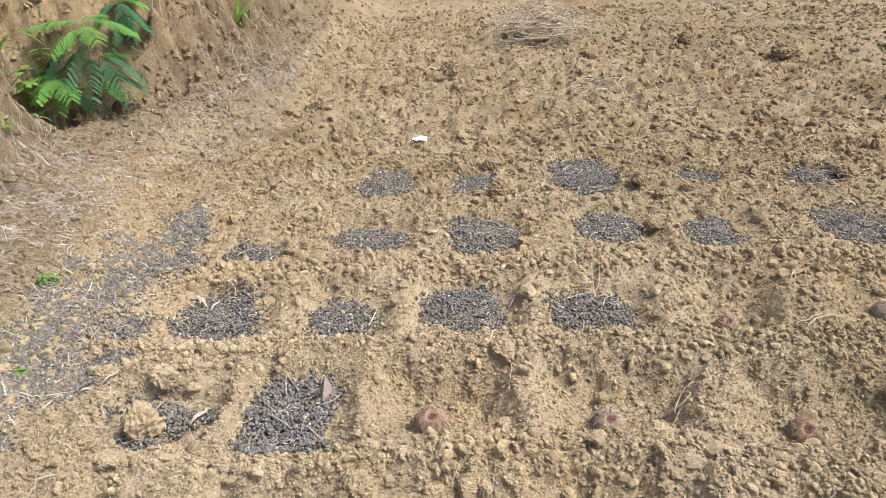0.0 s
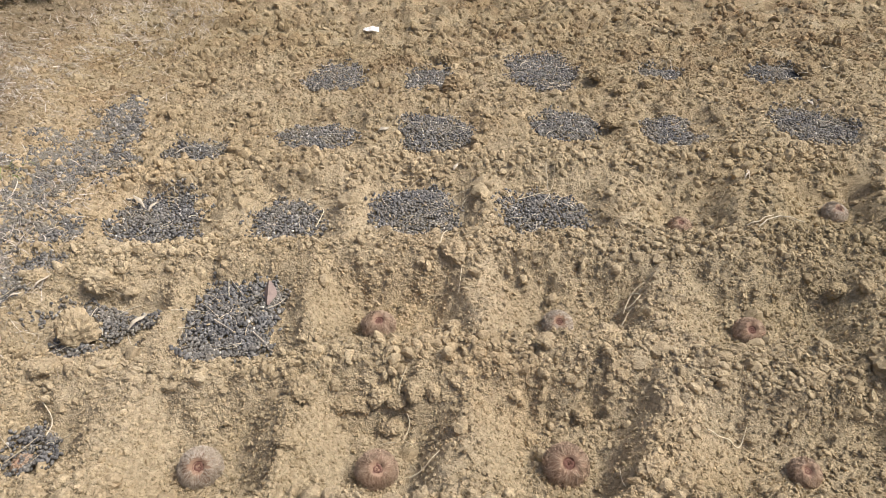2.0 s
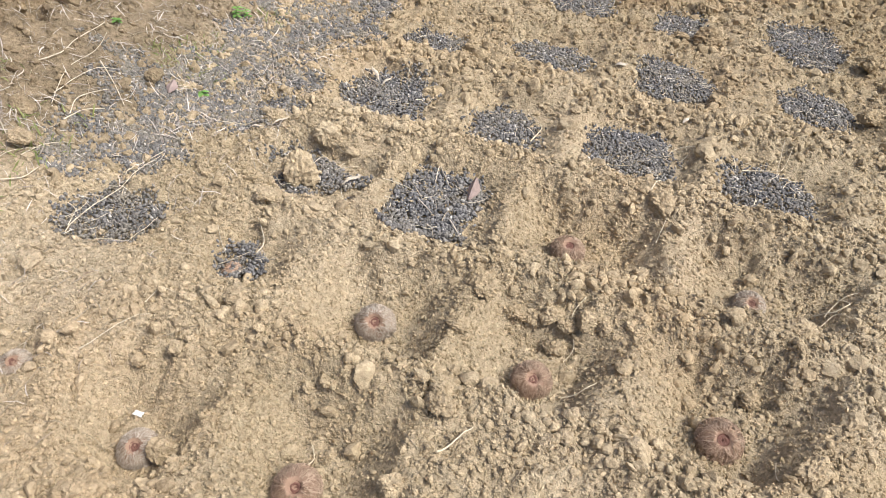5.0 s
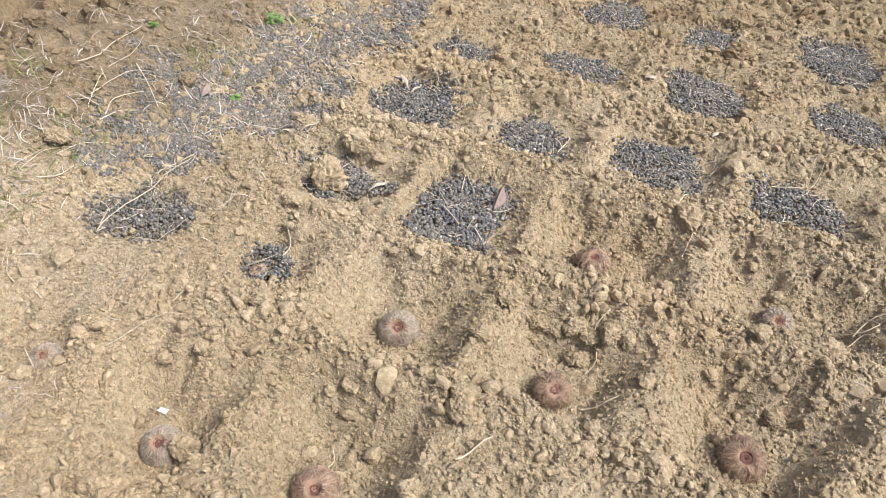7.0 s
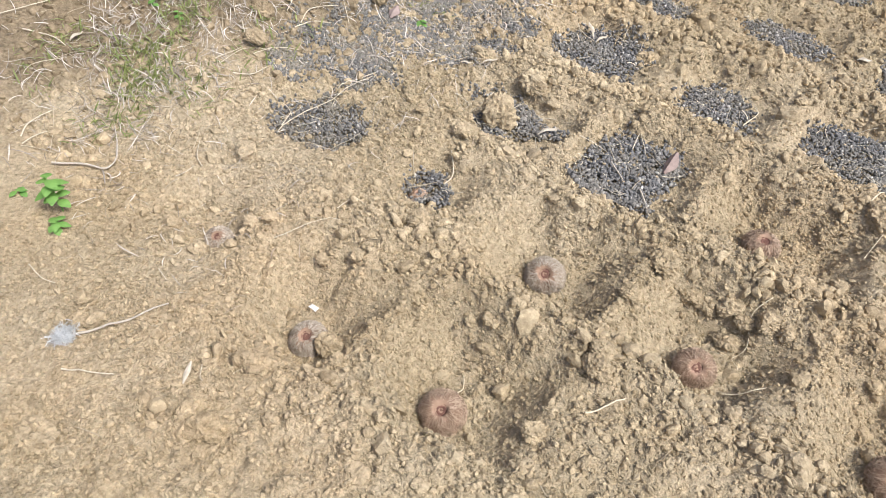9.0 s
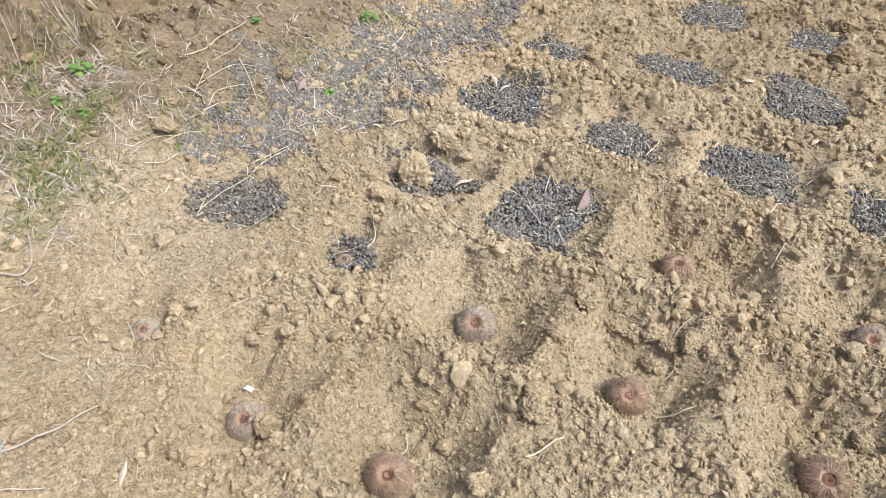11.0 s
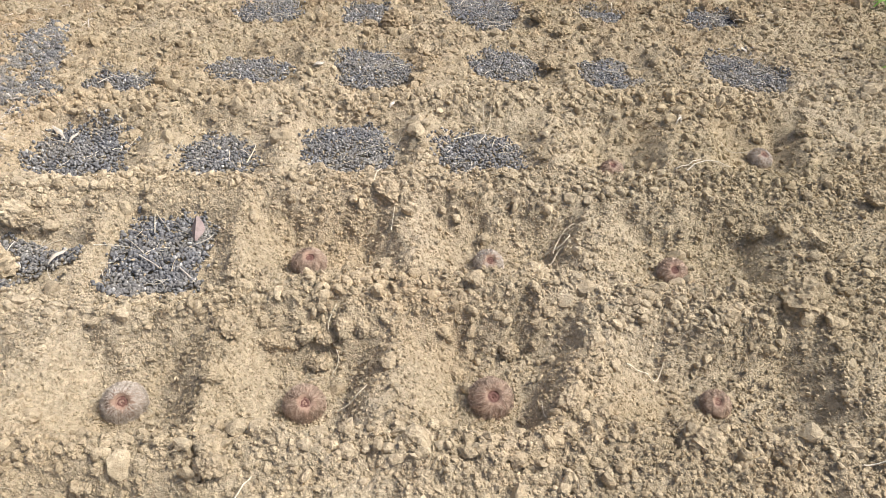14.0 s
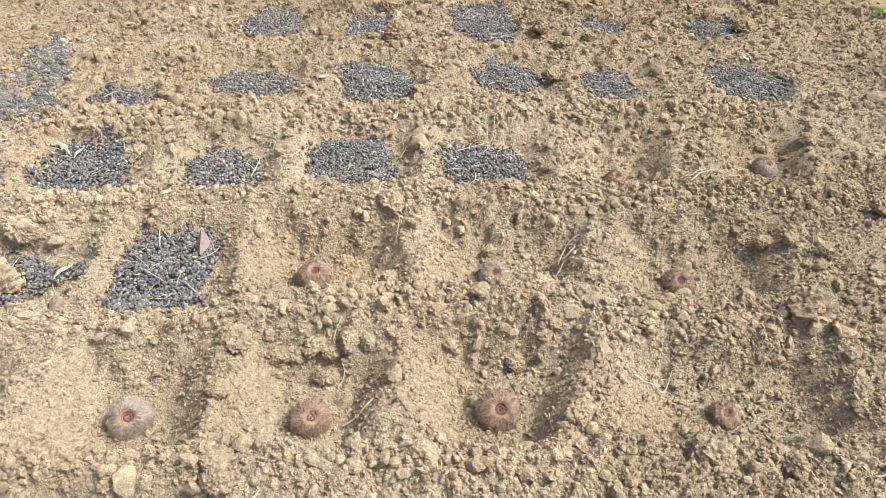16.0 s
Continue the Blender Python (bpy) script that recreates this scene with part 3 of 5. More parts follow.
build_crumbs("ridge_lumps", "broken ochre soil lumps heaped along the ridges between pits", 3600, -1.2, 1.8, 0.5, 2.5, 0.008, 0.022, 2, 19, 0.3, (0, 1, 2, 3, 4), sink=0.2)
build_crumbs("mid_crumbs", "dry soil crumbs behind the manured pits", 9000, -1.75, 3.6, 4.1, 5.6, 0.006, 0.02, 1, 20, 0.0, sink=0.1)
build_crumbs("far_crumbs", "dry soil crumbs on the far part of the field", 9000, -1.9, 6.0, 5.5, 8.5, 0.008, 0.022, 0, 14, 0.0)
build_crumbs("field_lumps", "tilled soil lumps on the far part of the field", 6500, -2.2, 6.5, 4.2, 10.5, 0.012, 0.038, 1, 13, 0.2)
build_crumbs("bank_crumbs", "loose reddish soil crumbs on the cut bank", 30000, -3.2, -1.5, 0.7, 7.5, 0.006, 0.024, 1, 16, 1.2, even=0.3)
build_crumbs("soil_clumps", "rough clotted lumps of ochre soil between the pits", 1500, -1.2, 3.2, 2.3, 4.6, 0.014, 0.036, 2, 22, 0.2, sink=0.0)
build_crumbs("field_clumps", "rough ochre soil clumps covering the tilled far field", 13000, -1.5, 5.0, 3.6, 9.0, 0.011, 0.034, 1, 24, 0.0, sink=0.15)
build_crumbs("bank_lumps", "broken brown soil lumps standing out of the cut bank", 9000, -2.9, -1.55, 1.2, 7.5, 0.012, 0.045, 1, 23, 0.9, sink=0.1, even=0.5)

# ---------- clods ----------
def clod_mesh(seed, level):
    rng = np.random.default_rng(seed)
    v, f = ICO[level]
    off = rng.uniform(-5, 5, 3)
    r = np.array([1 + 0.2 * noise.noise(Vector(p * 1.1 + off)) for p in v])
    for _ in range(9):
        d = rng.normal(size=3)
        d /= np.linalg.norm(d)
        r = np.minimum(r, rng.uniform(0.62, 0.92) / np.maximum(v @ d, 0.05))
    r = r + np.array([0.12 * noise.noise(Vector(p * 3.2 + off)) + 0.12 * noise.noise(Vector(p * 7 + off)) + 0.06 * noise.noise(Vector(p * 15 + off)) - 0.26 * noise.voronoi(Vector(p * 4.5 + off))[0][0] for p in v]) + 0.08
    ob = mesh_object("soil_clod", v * r[:, None] * [1.12, 1.0, 0.82], f, CLOD, smooth=False)
    data = ob.data
    bpy.data.objects.remove(ob)
    return data


CLODS = [clod_mesh(s, 3) for s in range(10)]
BIG_CLODS = [clod_mesh(40 + s, 4) for s in range(6)]
# x, y, half size
NEAR_CLODS = [
    (-0.3, 1.5, 0.045), (-0.07, 1.45, 0.031), (-0.15, 1.5, 0.025), (0.12, 1.37, 0.027), (0.01, 1.07, 0.023), (-0.29, 1.05, 0.039), (-0.28, 1.12, 0.018), (0.19, 1.6, 0.02),
    (0.23, 1.59, 0.023), (0.57, 1.19, 0.039), (0.64, 1.14, 0.032), (0.54, 1.09, 0.02), (0.29, 1.05, 0.027), (0.34, 1.06, 0.022), (0.4, 1.02, 0.025), (0.17, 1.09, 0.03),
    (0.7, 1.17, 0.022), (0.85, 1.03, 0.045), (0.58, 1.51, 0.023), (0.68, 1.38, 0.029), (-0.02, 1.97, 0.033), (0.14, 2.1, 0.051), (0.12, 1.79, 0.039), (0.04, 1.67, 0.024),
    (0.08, 1.67, 0.025), (0.23, 1.69, 0.02), (0.38, 1.62, 0.027), (0.12, 1.52, 0.019), (0.28, 1.49, 0.022), (0.31, 1.4, 0.025), (1.32, 1.47, 0.07), (0.77, 1.4, 0.016),
]
TRODDEN_CLODS = [
    (-0.91, 1.18, 0.034), (-0.33, 0.84, 0.031), (-1.02, 2.02, 0.037), (-0.93, 2.0, 0.028), (-1.06, 1.62, 0.037), (-1.51, 1.11, 0.036), (-1.91, 1.6, 0.039), (-0.91, 0.58, 0.038),
    (-0.93, 0.4, 0.037), (-0.88, 0.39, 0.039), (-1.14, 0.18, 0.049), (-1.21, 0.18, 0.039), (-1.33, 0.41, 0.024), (-1.3, 0.44, 0.027), (-1.38, 0.46, 0.021), (-0.57, 0.51, 0.029),
    (-0.8, 0.65, 0.016), (-0.45, 0.57, 0.019), (-0.3, 1.09, 0.034), (-0.31, 1.52, 0.042), (-1.32, 0.76, 0.028), (-1.25, 0.81, 0.016), (-1.27, 0.9, 0.022), (-1.23, 0.94, 0.022),
    (-0.62, 1.02, 0.017), (-0.58, 1.04, 0.02), (-0.54, 1.08, 0.017), (-0.96, 0.98, 0.021), (-0.96, 1.03, 0.015), (-1.04, 0.94, 0.024), (-0.8, 1.11, 0.018), (0.01, 1.13, 0.023),
]
FAR_CLODS = [
    (-1.03, 2.03, 0.052), (-0.81, 2.57, 0.052), (0.31, 2.97, 0.046), (-0.82, 2.31, 0.035), (-0.38, 2.29, 0.025), (-0.5, 2.57, 0.023), (0.21, 2.29, 0.025), (0.23, 3.56, 0.071),
    (0.22, 3.91, 0.064), (-0.07, 3.58, 0.03), (1.3, 3.03, 0.049), (1.07, 3.45, 0.044), (0.39, 2.11, 0.02), (0.75, 2.34, 0.022), (1.53, 1.75, 0.031), (1.85, 2.13, 0.034),
    (2.08, 3.6, 0.061), (1.61, 2.7, 0.042), (-0.25, 1.6, 0.017), (1.39, 1.39, 0.028), (1.31, 1.53, 0.026), (0.81, 2.84, 0.025), (0.74, 1.7, 0.021), (0.57, 1.63, 0.024),
    (0.69, 1.61, 0.024),
]
LONE_CLODS = [
    (0.97, 3.57, 0.05), (0.93, 3.12, 0.045), (1.84, 1.95, 0.04), (-1.82, 1.48, 0.036), (-2.23, 1.87, 0.04), (-1.7, 2.0, 0.034), (2.19, 6.84, 0.09), (0.0, 5.82, 0.09),
    (1.21, 6.47, 0.08), (2.79, 6.15, 0.1), (-1.04, 1.82, 0.056), (-0.86, 0.76, 0.038),
]
LEDGE_CLODS = [(-0.2 + 0.05 * i, 1.505 + 0.007 * (i % 3), 0.036 - 0.005 * (i % 2)) for i in range(6)]
PLACED_CLODS = LEDGE_CLODS + NEAR_CLODS + TRODDEN_CLODS + FAR_CLODS + LONE_CLODS


def build_clods():
    rng = np.random.default_rng(21)
    spots = list(PLACED_CLODS)
    while len(spots) < 290:
        x, y = rng.uniform(-1.6, 2.3), rng.uniform(0.1, 4.6)
        in_heap = any(((x - p[0]) / p[2]) ** 2 + ((y - p[1]) / p[3]) ** 2 < 1.2 for p in FILLED_PITS)
        if in_heap or any(math.hypot(x - c[0], y - c[1]) < c[2] + 0.04 for c in CORMS) or rng.random() > lumpiness(np.array([x]), np.array([y]))[0] or x > field_edge(np.array([y]))[0]:
            continue
        spots.append((x, y, 0.016 + 0.022 * rng.random() ** 2.2))
    for k, (x, y, s) in enumerate(spots):
        big = s > 0.03
        lone = len(PLACED_CLODS) - len(LONE_CLODS) <= k < len(PLACED_CLODS)
        ob = new("soil_clod", BIG_CLODS[k % len(BIG_CLODS)] if big else CLODS[k % len(CLODS)])
        ob.matrix_world = Matrix.LocRotScale((x, y, height(x, y) + (0.85 if lone else 0.35 if x < -0.8 and y < 1.2 else 0.15) * s), Euler(rng.uniform(-0.4, 0.4, 3).tolist()[:2] + [rng.uniform(0, 6.28)]), (s, s, s * (1.6 if s == 0.056 else 1)))
        big = s > 0.045
        tagged(ob, "large hard ochre soil clod lying by the pits" if big else "dry ochre soil clod on the dug ground", "soil clod", "loose soil clods")


build_clods()

# ---------- manure ----------
def build_heaps():
    rng = np.random.default_rng(31)
    for k, (px, py, hw, hd) in enumerate(FILLED_PITS):
        hw, hd = 0.95 * hw, 0.95 * hd
        fine = py < 2.0 and hd > 0.19
        n = int(88000 * hw * hd)
        a, r = rng.uniform(0, 6.283, n), np.sqrt(rng.random(n))
        x, y = px + 1.3 * hw * r * np.cos(a), py + 1.3 * hd * r * np.sin(a)
        sway = 0.32 * gnoise(x, y, 0.19, k + 2) * min(hw, hd)
        edge = pit_radius(x + sway, y + 0.7 * sway, px, py, hw, hd, k + 5) + 0.10 * rng.normal(size=n)
        keep = edge < 1.0
        if py < 1.9 and px < -0.9 and hw > 0.18:
            keep &= gnoise(x, y, 0.11, 4) + 0.1 * rng.normal(size=n) > 0.0
        x, y, edge = x[keep], y[keep], edge[keep]
        z = ground_height(x, y) + 0.004 + 0.014 * (1 - np.clip(edge, 0, 1) ** 2) + 0.008 * rng.random(len(x))
        size = rng.uniform(0.0044, 0.0064, len(x)) * (0.9 if px < -1.2 else 1)
        shape = lumps(np.stack([x, y, z], 1), size, 2 if fine else 1, rng, (1.4, 0.88, 0.88), 0, 0.04)
        ob = mesh_object("manure_heap", *shape, DUSTY_PELLET if px < -1.2 or px > 1.6 else FAIR_PELLET if py > 2.8 else PELLET)
        tagged(ob, "heap of dark grey manure pellets filling a planting pit", "manure", "manure heaps in the pits", "stuff")
    # soil crumbled on to the heaps
    n = 9000
    x, y = rng.uniform(-1.7, 2.1, n), rng.uniform(1.2, 4.0, n)
    top = heap_rise(x, y)
    keep = (top > 0) & (gnoise(x, y, 0.07, 5) + 0.3 * rng.normal(size=n) > 0.3)
    x, y, top = x[keep], y[keep], top[keep]
    shape = lumps(np.stack([x, y, ground_height(x, y) + top + 0.003], 1), rng.uniform(0.003, 0.009, len(x)), 1, rng, (1.1, 1.1, 0.85), 6, 0.2)
    tagged(mesh_object("heap_crumbs", *shape, CRUMB, smooth=False), "ochre soil crumbs fallen on to the manure heaps", "soil", kind="stuff")
    # spilled pellets at the foot of the bank, in a belt with bare islands
    n = 110000
    x, y = rng.uniform(-2.05, -1.05, n), rng.uniform(1.45, 3.6, n)
    belt = np.interp(y, (1.45, 1.75, 2.1, 2.5, 3.0, 3.6), (-1.70, -1.62, -1.55, -1.50, -1.42, -1.36))
    half = np.interp(y, (1.45, 1.7, 2.2, 2.8, 3.2, 3.6), (0.06, 0.30, 0.34, 0.30, 0.20, 0.05))
    thick = 1.15 * np.exp(-(((x - belt) / half) ** 2)) + 0.65 * gnoise(x, y, 0.26, 2) + 0.40 * gnoise(x, y, 0.09, 3) + 0.16 * rng.normal(size=n)
    keep = (thick > 0.98) & (rng.random(n) < 0.75)
    x, y = x[keep], y[keep]
    shape = lumps(np.stack([x, y, ground_height(x, y) + 0.003], 1), rng.uniform(0.0050, 0.0072, len(x)), 0, rng, (1.3, 0.95, 0.95), 0, 0.03)
    tagged(mesh_object("spilled_manure", *shape, DUSTY_PELLET), "dusty dark manure pellets spilled over the ground beside the bank", "manure", kind="stuff")


build_heaps()

# ---------- corms ----------


def build_corm(x, y, r, pale, lx, ly, seed):
    rng = np.random.default_rng(seed)
    r *= 0.9
    ob = empty("yam_corm", (x, y, height(x, y) + (0.22 if x > -1.2 else -0.25) * r))
    ob.rotation_euler = (-1.4 * ly, lx, rng.uniform(0, 6.28) * 0)
    v, f = ICO[4]
    off = rng.uniform(-9, 9, 3)
    wob = np.array([1 + 0.10 * noise.noise(Vector(p * 1.5 + off)) + 0.05 * noise.noise(Vector(p * 5 + off)) for p in v])
    body = v * wob[:, None] * [1, 1, 0.8]
    rho = np.hypot(body[:, 0], body[:, 1])
    body[:, 2] -= np.where(body[:, 2] > 0, 0.30 * np.exp(-((rho / 0.36) ** 4)), 0)
    skin = part("body", (body * r, f), CORM_SKIN, ob)
    # scarred bud in the hollow
    rings, around = 7, 22
    rad, ang = np.linspace(0.02, 0.29, rings), np.arange(around) * 2 * np.pi / around
    lift = 0.535 + 0.035 * np.cos(rad / 0.29 * 11.0) + 0.07 * (rad / 0.29) ** 4
    bud = np.stack([rad[:, None] * np.cos(ang), rad[:, None] * np.sin(ang), np.repeat(lift[:, None], around, 1) + 0.02 * rng.normal(size=(rings, around))], -1).reshape(-1, 3)
    i, j = np.meshgrid(np.arange(rings - 1), np.arange(around), indexing="ij")
    q = (j + 1) % around
    part("bud", (bud * r, np.stack([i * around + j, (i + 1) * around + j, (i + 1) * around + q, i * around + q], -1).reshape(-1, 4)), CORM_EYE, skin, "reddish sunken bud scar")
    # dried root threads combed outwards and down
    threads = []
    for _ in range(680 if pale else 480):
        a, d0 = rng.uniform(0, 6.283), rng.uniform(0.24, 0.95)
        reach, w = rng.uniform(0.2, 0.7) * (1.25 - 0.5 * d0), rng.uniform(-0.7, 0.7)
        lift = rng.uniform(0.03, 0.14)
        pts = []
        for u in (0.0, 0.33, 0.66, 1.0):
            d = d0 + u * reach
            th = a + w * u * u + rng.uniform(-0.12, 0.12)
            polar = d * 1.5
            out, zz = math.sin(min(polar, 2.2)), 0.82 * math.cos(min(polar, 2.2))
            grow = 1 + lift * math.sin(2.4 * u) + 0.02 + rng.uniform(-0.03, 0.05)
            pts.append((out * grow * math.cos(th), out * grow * math.sin(th), zz * grow))
        threads.append(tube(smooth_line(np.array(pts) * r, 5), 0.0009, 0.0005, 3))
    part("fibre_coat", gather(threads), CORM_HAIR_PALE if pale else CORM_HAIR, ob, "dried thread-like roots")
    label = "round brown yam corm with pale bristly roots in a pit" if pale else "round reddish-brown yam corm with wiry roots in a pit"
    tagged(ob, label, "corm", "corms set in the pits")


for k, c in enumerate(CORMS):
    build_corm(*c, 100 + k)

# ---------- plants ----------
def frond(base, aim, length, pairs, rng, droop=0.5, leaf=0.03):
    """A twice-feathered leaf: a stalk with opposite rows of leaflets on side stalks."""
    base, aim = np.array(base, float), np.array(aim, float)
    aim = aim / np.linalg.norm(aim)
    line = np.array([base + aim * length * u + np.array([0, 0, -droop * length * u * u]) for u in np.linspace(0, 1, 9)])
    pieces = [tube(line, 0.0022, 0.0008, 3)]
    for k in range(pairs):
        u = 0.22 + 0.76 * k / (pairs - 1)
        at = smooth_line(line, 40)[int(u * 39)]
        fwd = line[min(8, int(u * 8) + 1)] - line[int(u * 8)] if u < 0.99 else line[8] - line[7]
        fwd = fwd / np.linalg.norm(fwd)
        side = np.cross(fwd, [0, 0, 1])
        side /= np.linalg.norm(side) + 1e-9
        reach = length * 0.38 * (1 - 0.55 * abs(u - 0.55) / 0.5)
        for sgn in (-1, 1):
            way = side * sgn + fwd * 0.7 + np.array([0, 0, rng.uniform(-0.3, 0.05)])
            way /= np.linalg.norm(way)
            across = np.cross(way, [0, 0, 1])
            across /= np.linalg.norm(across) + 1e-9
            tilt = np.array([0, 0, rng.uniform(-0.5, 0.2)])
            n = 17
            for m in range(n):
                p = at + way * reach * (m + 1) / n + np.array([0, 0, -0.25 * reach * ((m + 1) / n) ** 2])
                for t in (-1, 1):
                    d = across * t * leaf * (1 - 0.5 * m / n) + way * leaf * 0.35 + tilt * leaf * 0.4
                    w = way * 0.0052
                    pieces.append((np.array([p, p + 0.5 * d - w, p + d, p + 0.5 * d + w]), np.array([[0, 1, 2, 3]])))
    return gather(pieces)


def build_feathery_bush(place, stems, seed, fronds):
    """stems: tips above the base; fronds: which stem, where on it, which way, how far up, length, droop and whether
    coloured as in shade.
    """
    rng = np.random.default_rng(seed)
    x, y = place
    ob = empty("feathery_shrub", (x, y, height(x, y) - 0.02))
    lines, stalks = [], []
    for k, tip in enumerate(stems):
        tip = np.array(tip, float)
        bow = np.array([0.03, -0.02, 0]) * (1 - 2 * (k % 2))
        lines.append(smooth_line([(0, 0, 0), tip * [0.35, 0.35, 0.3] + bow, tip * [0.65, 0.65, 0.68] + bow, tip], 21))
        stalks.append(part("stem", tube(lines[-1], 0.010, 0.0035, 6), TWIG, ob))
    for s, u, a, rise, length, droop, shaded in fronds:
        at = lines[s][int(u * 20)]
        aim = np.array([math.cos(radians(a)), math.sin(radians(a)), rise])
        # lower fronds take the darker copy, their shade painted as colour
        part("frond", frond(at, aim, 0.78 * length, 10, rng, droop, 0.016), SHADED_FERN if shaded else FERN, stalks[s], "dark blue-green frond with shade put into its colour" if shaded else "")
    tagged(ob, "green feathery-leaved shrub growing out of the soil bank", "shrub", "shrubs on the bank")


build_feathery_bush((-2.35, 4.68), [(0.05, 0.0, 0.50), (-0.12, -0.14, 0.22), (0.10, 0.02, 0.30)], 51, [
    (0, 1.0, 205, 0.35, 0.40, 0.30, 0), (0, 1.0, 25, 0.35, 0.40, 0.62, 0), (0, 0.95, 160, 0.45, 0.34, 0.35, 0), (0, 0.95, -50, 0.25, 0.34, 0.45, 0), (0, 1.0, 80, 0.4, 0.3, 0.3, 0),
    (0, 0.9, -120, 0.2, 0.32, 0.6, 0), (0, 0.85, 215, 0.0, 0.40, 0.85, 1), (0, 0.75, -110, 0.0, 0.36, 0.95, 1), (0, 0.7, 190, -0.1, 0.34, 0.8, 1), (0, 0.6, -75, 0.0, 0.30, 0.9, 1),
    (1, 1.0, 200, 0.15, 0.28, 0.35, 0), (1, 1.0, -100, 0.1, 0.30, 0.5, 0), (1, 0.9, -55, 0.1, 0.32, 0.45, 0), (1, 0.8, -80, -0.1, 0.28, 0.6, 0), (1, 0.95, 240, 0.0, 0.26, 0.5, 0), (1, 0.6, -35, 0.0, 0.28, 0.5, 1),
    (2, 1.0, 10, 0.1, 0.30, 0.85, 1), (2, 0.9, -40, 0.0, 0.34, 0.9, 1), (2, 0.7, 25, -0.1, 0.30, 0.6, 1), (2, 0.95, 60, 0.3, 0.26, 0.5, 0), (2, 0.5, -30, 0.0, 0.26, 0.4, 0)])
build_feathery_bush((-2.20, 5.05), [(0.0, 0.02, 0.24), (0.02, 0.02, 0.16)], 52, [
    (0, 1.0, -150, 0.1, 0.27, 0.8, 1), (0, 1.0, -60, 0.1, 0.28, 0.95, 1), (0, 0.9, -10, 0.0, 0.20, 0.9, 1), (0, 1.0, 30, 0.4, 0.22, 0.6, 0), (0, 0.8, -100, -0.1, 0.28, 0.9, 1),
    (0, 0.9, 150, 0.3, 0.27, 0.4, 0), (1, 1.0, -70, -0.1, 0.23, 0.9, 1), (1, 0.9, 15, 0.1, 0.19, 0.8, 1), (1, 0.7, -30, -0.1, 0.17, 0.7, 1), (0, 1.0, 80, 0.5, 0.25, 0.4, 0)])
build_feathery_bush((-2.66, 5.15), [(0.05, -0.05, 0.34), (-0.08, -0.05, 0.28)], 53, [
    (0, 1.0, -70, 0.2, 0.3, 0.5, 0), (0, 0.9, 10, 0.2, 0.28, 0.5, 0), (1, 1.0, 200, 0.2, 0.28, 0.5, 0), (1, 0.8, -110, 0.0, 0.26, 0.6, 1)])


def blade_shape(base, a, length, width, rise, droop, fold=0.25):
    d = np.array([math.cos(a), math.sin(a), 0])
    u = np.linspace(0, 1, 12)
    line = np.array(base) + d * (length * u * (1 - rise * 0.6))[:, None] + np.array([0, 0, 1.0]) * (length * (rise * u - droop * u**2.4))[:, None]
    w = width * np.sin(np.pi * np.clip(0.12 + 0.88 * u, 0, 1)) ** 0.7 * (1 - 0.5 * u)
    return strip(line, w, (-d[1], d[0], 0), fold)


def build_grass(name, label, x, y, blades, length, width, seed, material=None, spread=6.283, first=0.0, rise=(0.6, 1.0), group="grass tufts"):
    rng = np.random.default_rng(seed)
    ob = empty(name, (x, y, height(x, y) - 0.01))
    for k in range(blades):
        a = first + spread * (k + rng.uniform(-0.3, 0.3)) / blades
        part("blade", blade_shape((rng.uniform(-0.02, 0.02), rng.uniform(-0.02, 0.02), 0), a, length * rng.uniform(0.6, 1.1), width * rng.uniform(0.7, 1.1),
             rng.uniform(*rise), rng.uniform(0.2, 0.75)), material or BLADE, ob)
    tagged(ob, label, "grass", group)


VERGE = "fresh green broad-bladed grass tuft at the field edge"
build_grass("grass_tuft", VERGE, 2.70, 2.98, 9, 0.74, 0.017, 61, rise=(0.88, 1.1))
build_grass("grass_tuft", VERGE, 2.67, 2.97, 2, 0.36, 0.019, 62, spread=0.9, first=2.9, rise=(0.35, 0.5))
build_grass("grass_tuft", VERGE, 2.83, 2.92, 8, 0.20, 0.010, 63, rise=(0.3, 0.8))
build_grass("grass_tuft", VERGE, 3.02, 3.75, 9, 0.34, 0.014, 64)
build_grass("grass_tuft", VERGE, 2.22, 1.83, 4, 0.66, 0.019, 65, spread=0.5, first=1.5, rise=(0.5, 0.65))
build_grass("grass_tuft", VERGE, 2.02, 1.66, 3, 0.44, 0.016, 56, spread=0.5, first=1.45, rise=(0.45, 0.6))
build_grass("grass_tuft", VERGE, 1.93, 1.22, 5, 0.16, 0.006, 66, rise=(0.4, 0.8))
build_grass("grass_tuft", VERGE, 3.2, 3.3, 12, 0.5, 0.016, 67)
build_grass("grass_tuft", VERGE, 2.95, 3.12, 9, 0.55, 0.016, 68)
build_grass("grass_tuft", VERGE, 3.0, 2.75, 9, 0.3, 0.010, 69)
build_grass("grass_tuft", VERGE, 2.88, 2.98, 10, 0.26, 0.009, 59)
build_grass("grass_tuft", VERGE, 2.78, 3.08, 7, 0.42, 0.018, 58, rise=(0.7, 1.0))
build_grass("grass_tuft", VERGE, 3.08, 3.70, 10, 0.4, 0.015, 57)
BANK = "green and yellowing grass tuft on the soil bank"
build_grass("grass_tuft", BANK, -1.78, 6.2, 8, 0.42, 0.024, 71, spread=4.0, first=-2.2, group="grass tufts on the bank")
build_grass("grass_tuft", BANK, -1.68, 7.6, 10, 0.40, 0.015, 72, group="grass tufts on the bank")
build_grass("grass_tuft", BANK, -2.67, 4.19, 5, 0.75, 0.022, 73, rise=(0.85, 1.05), group="grass tufts on the bank")
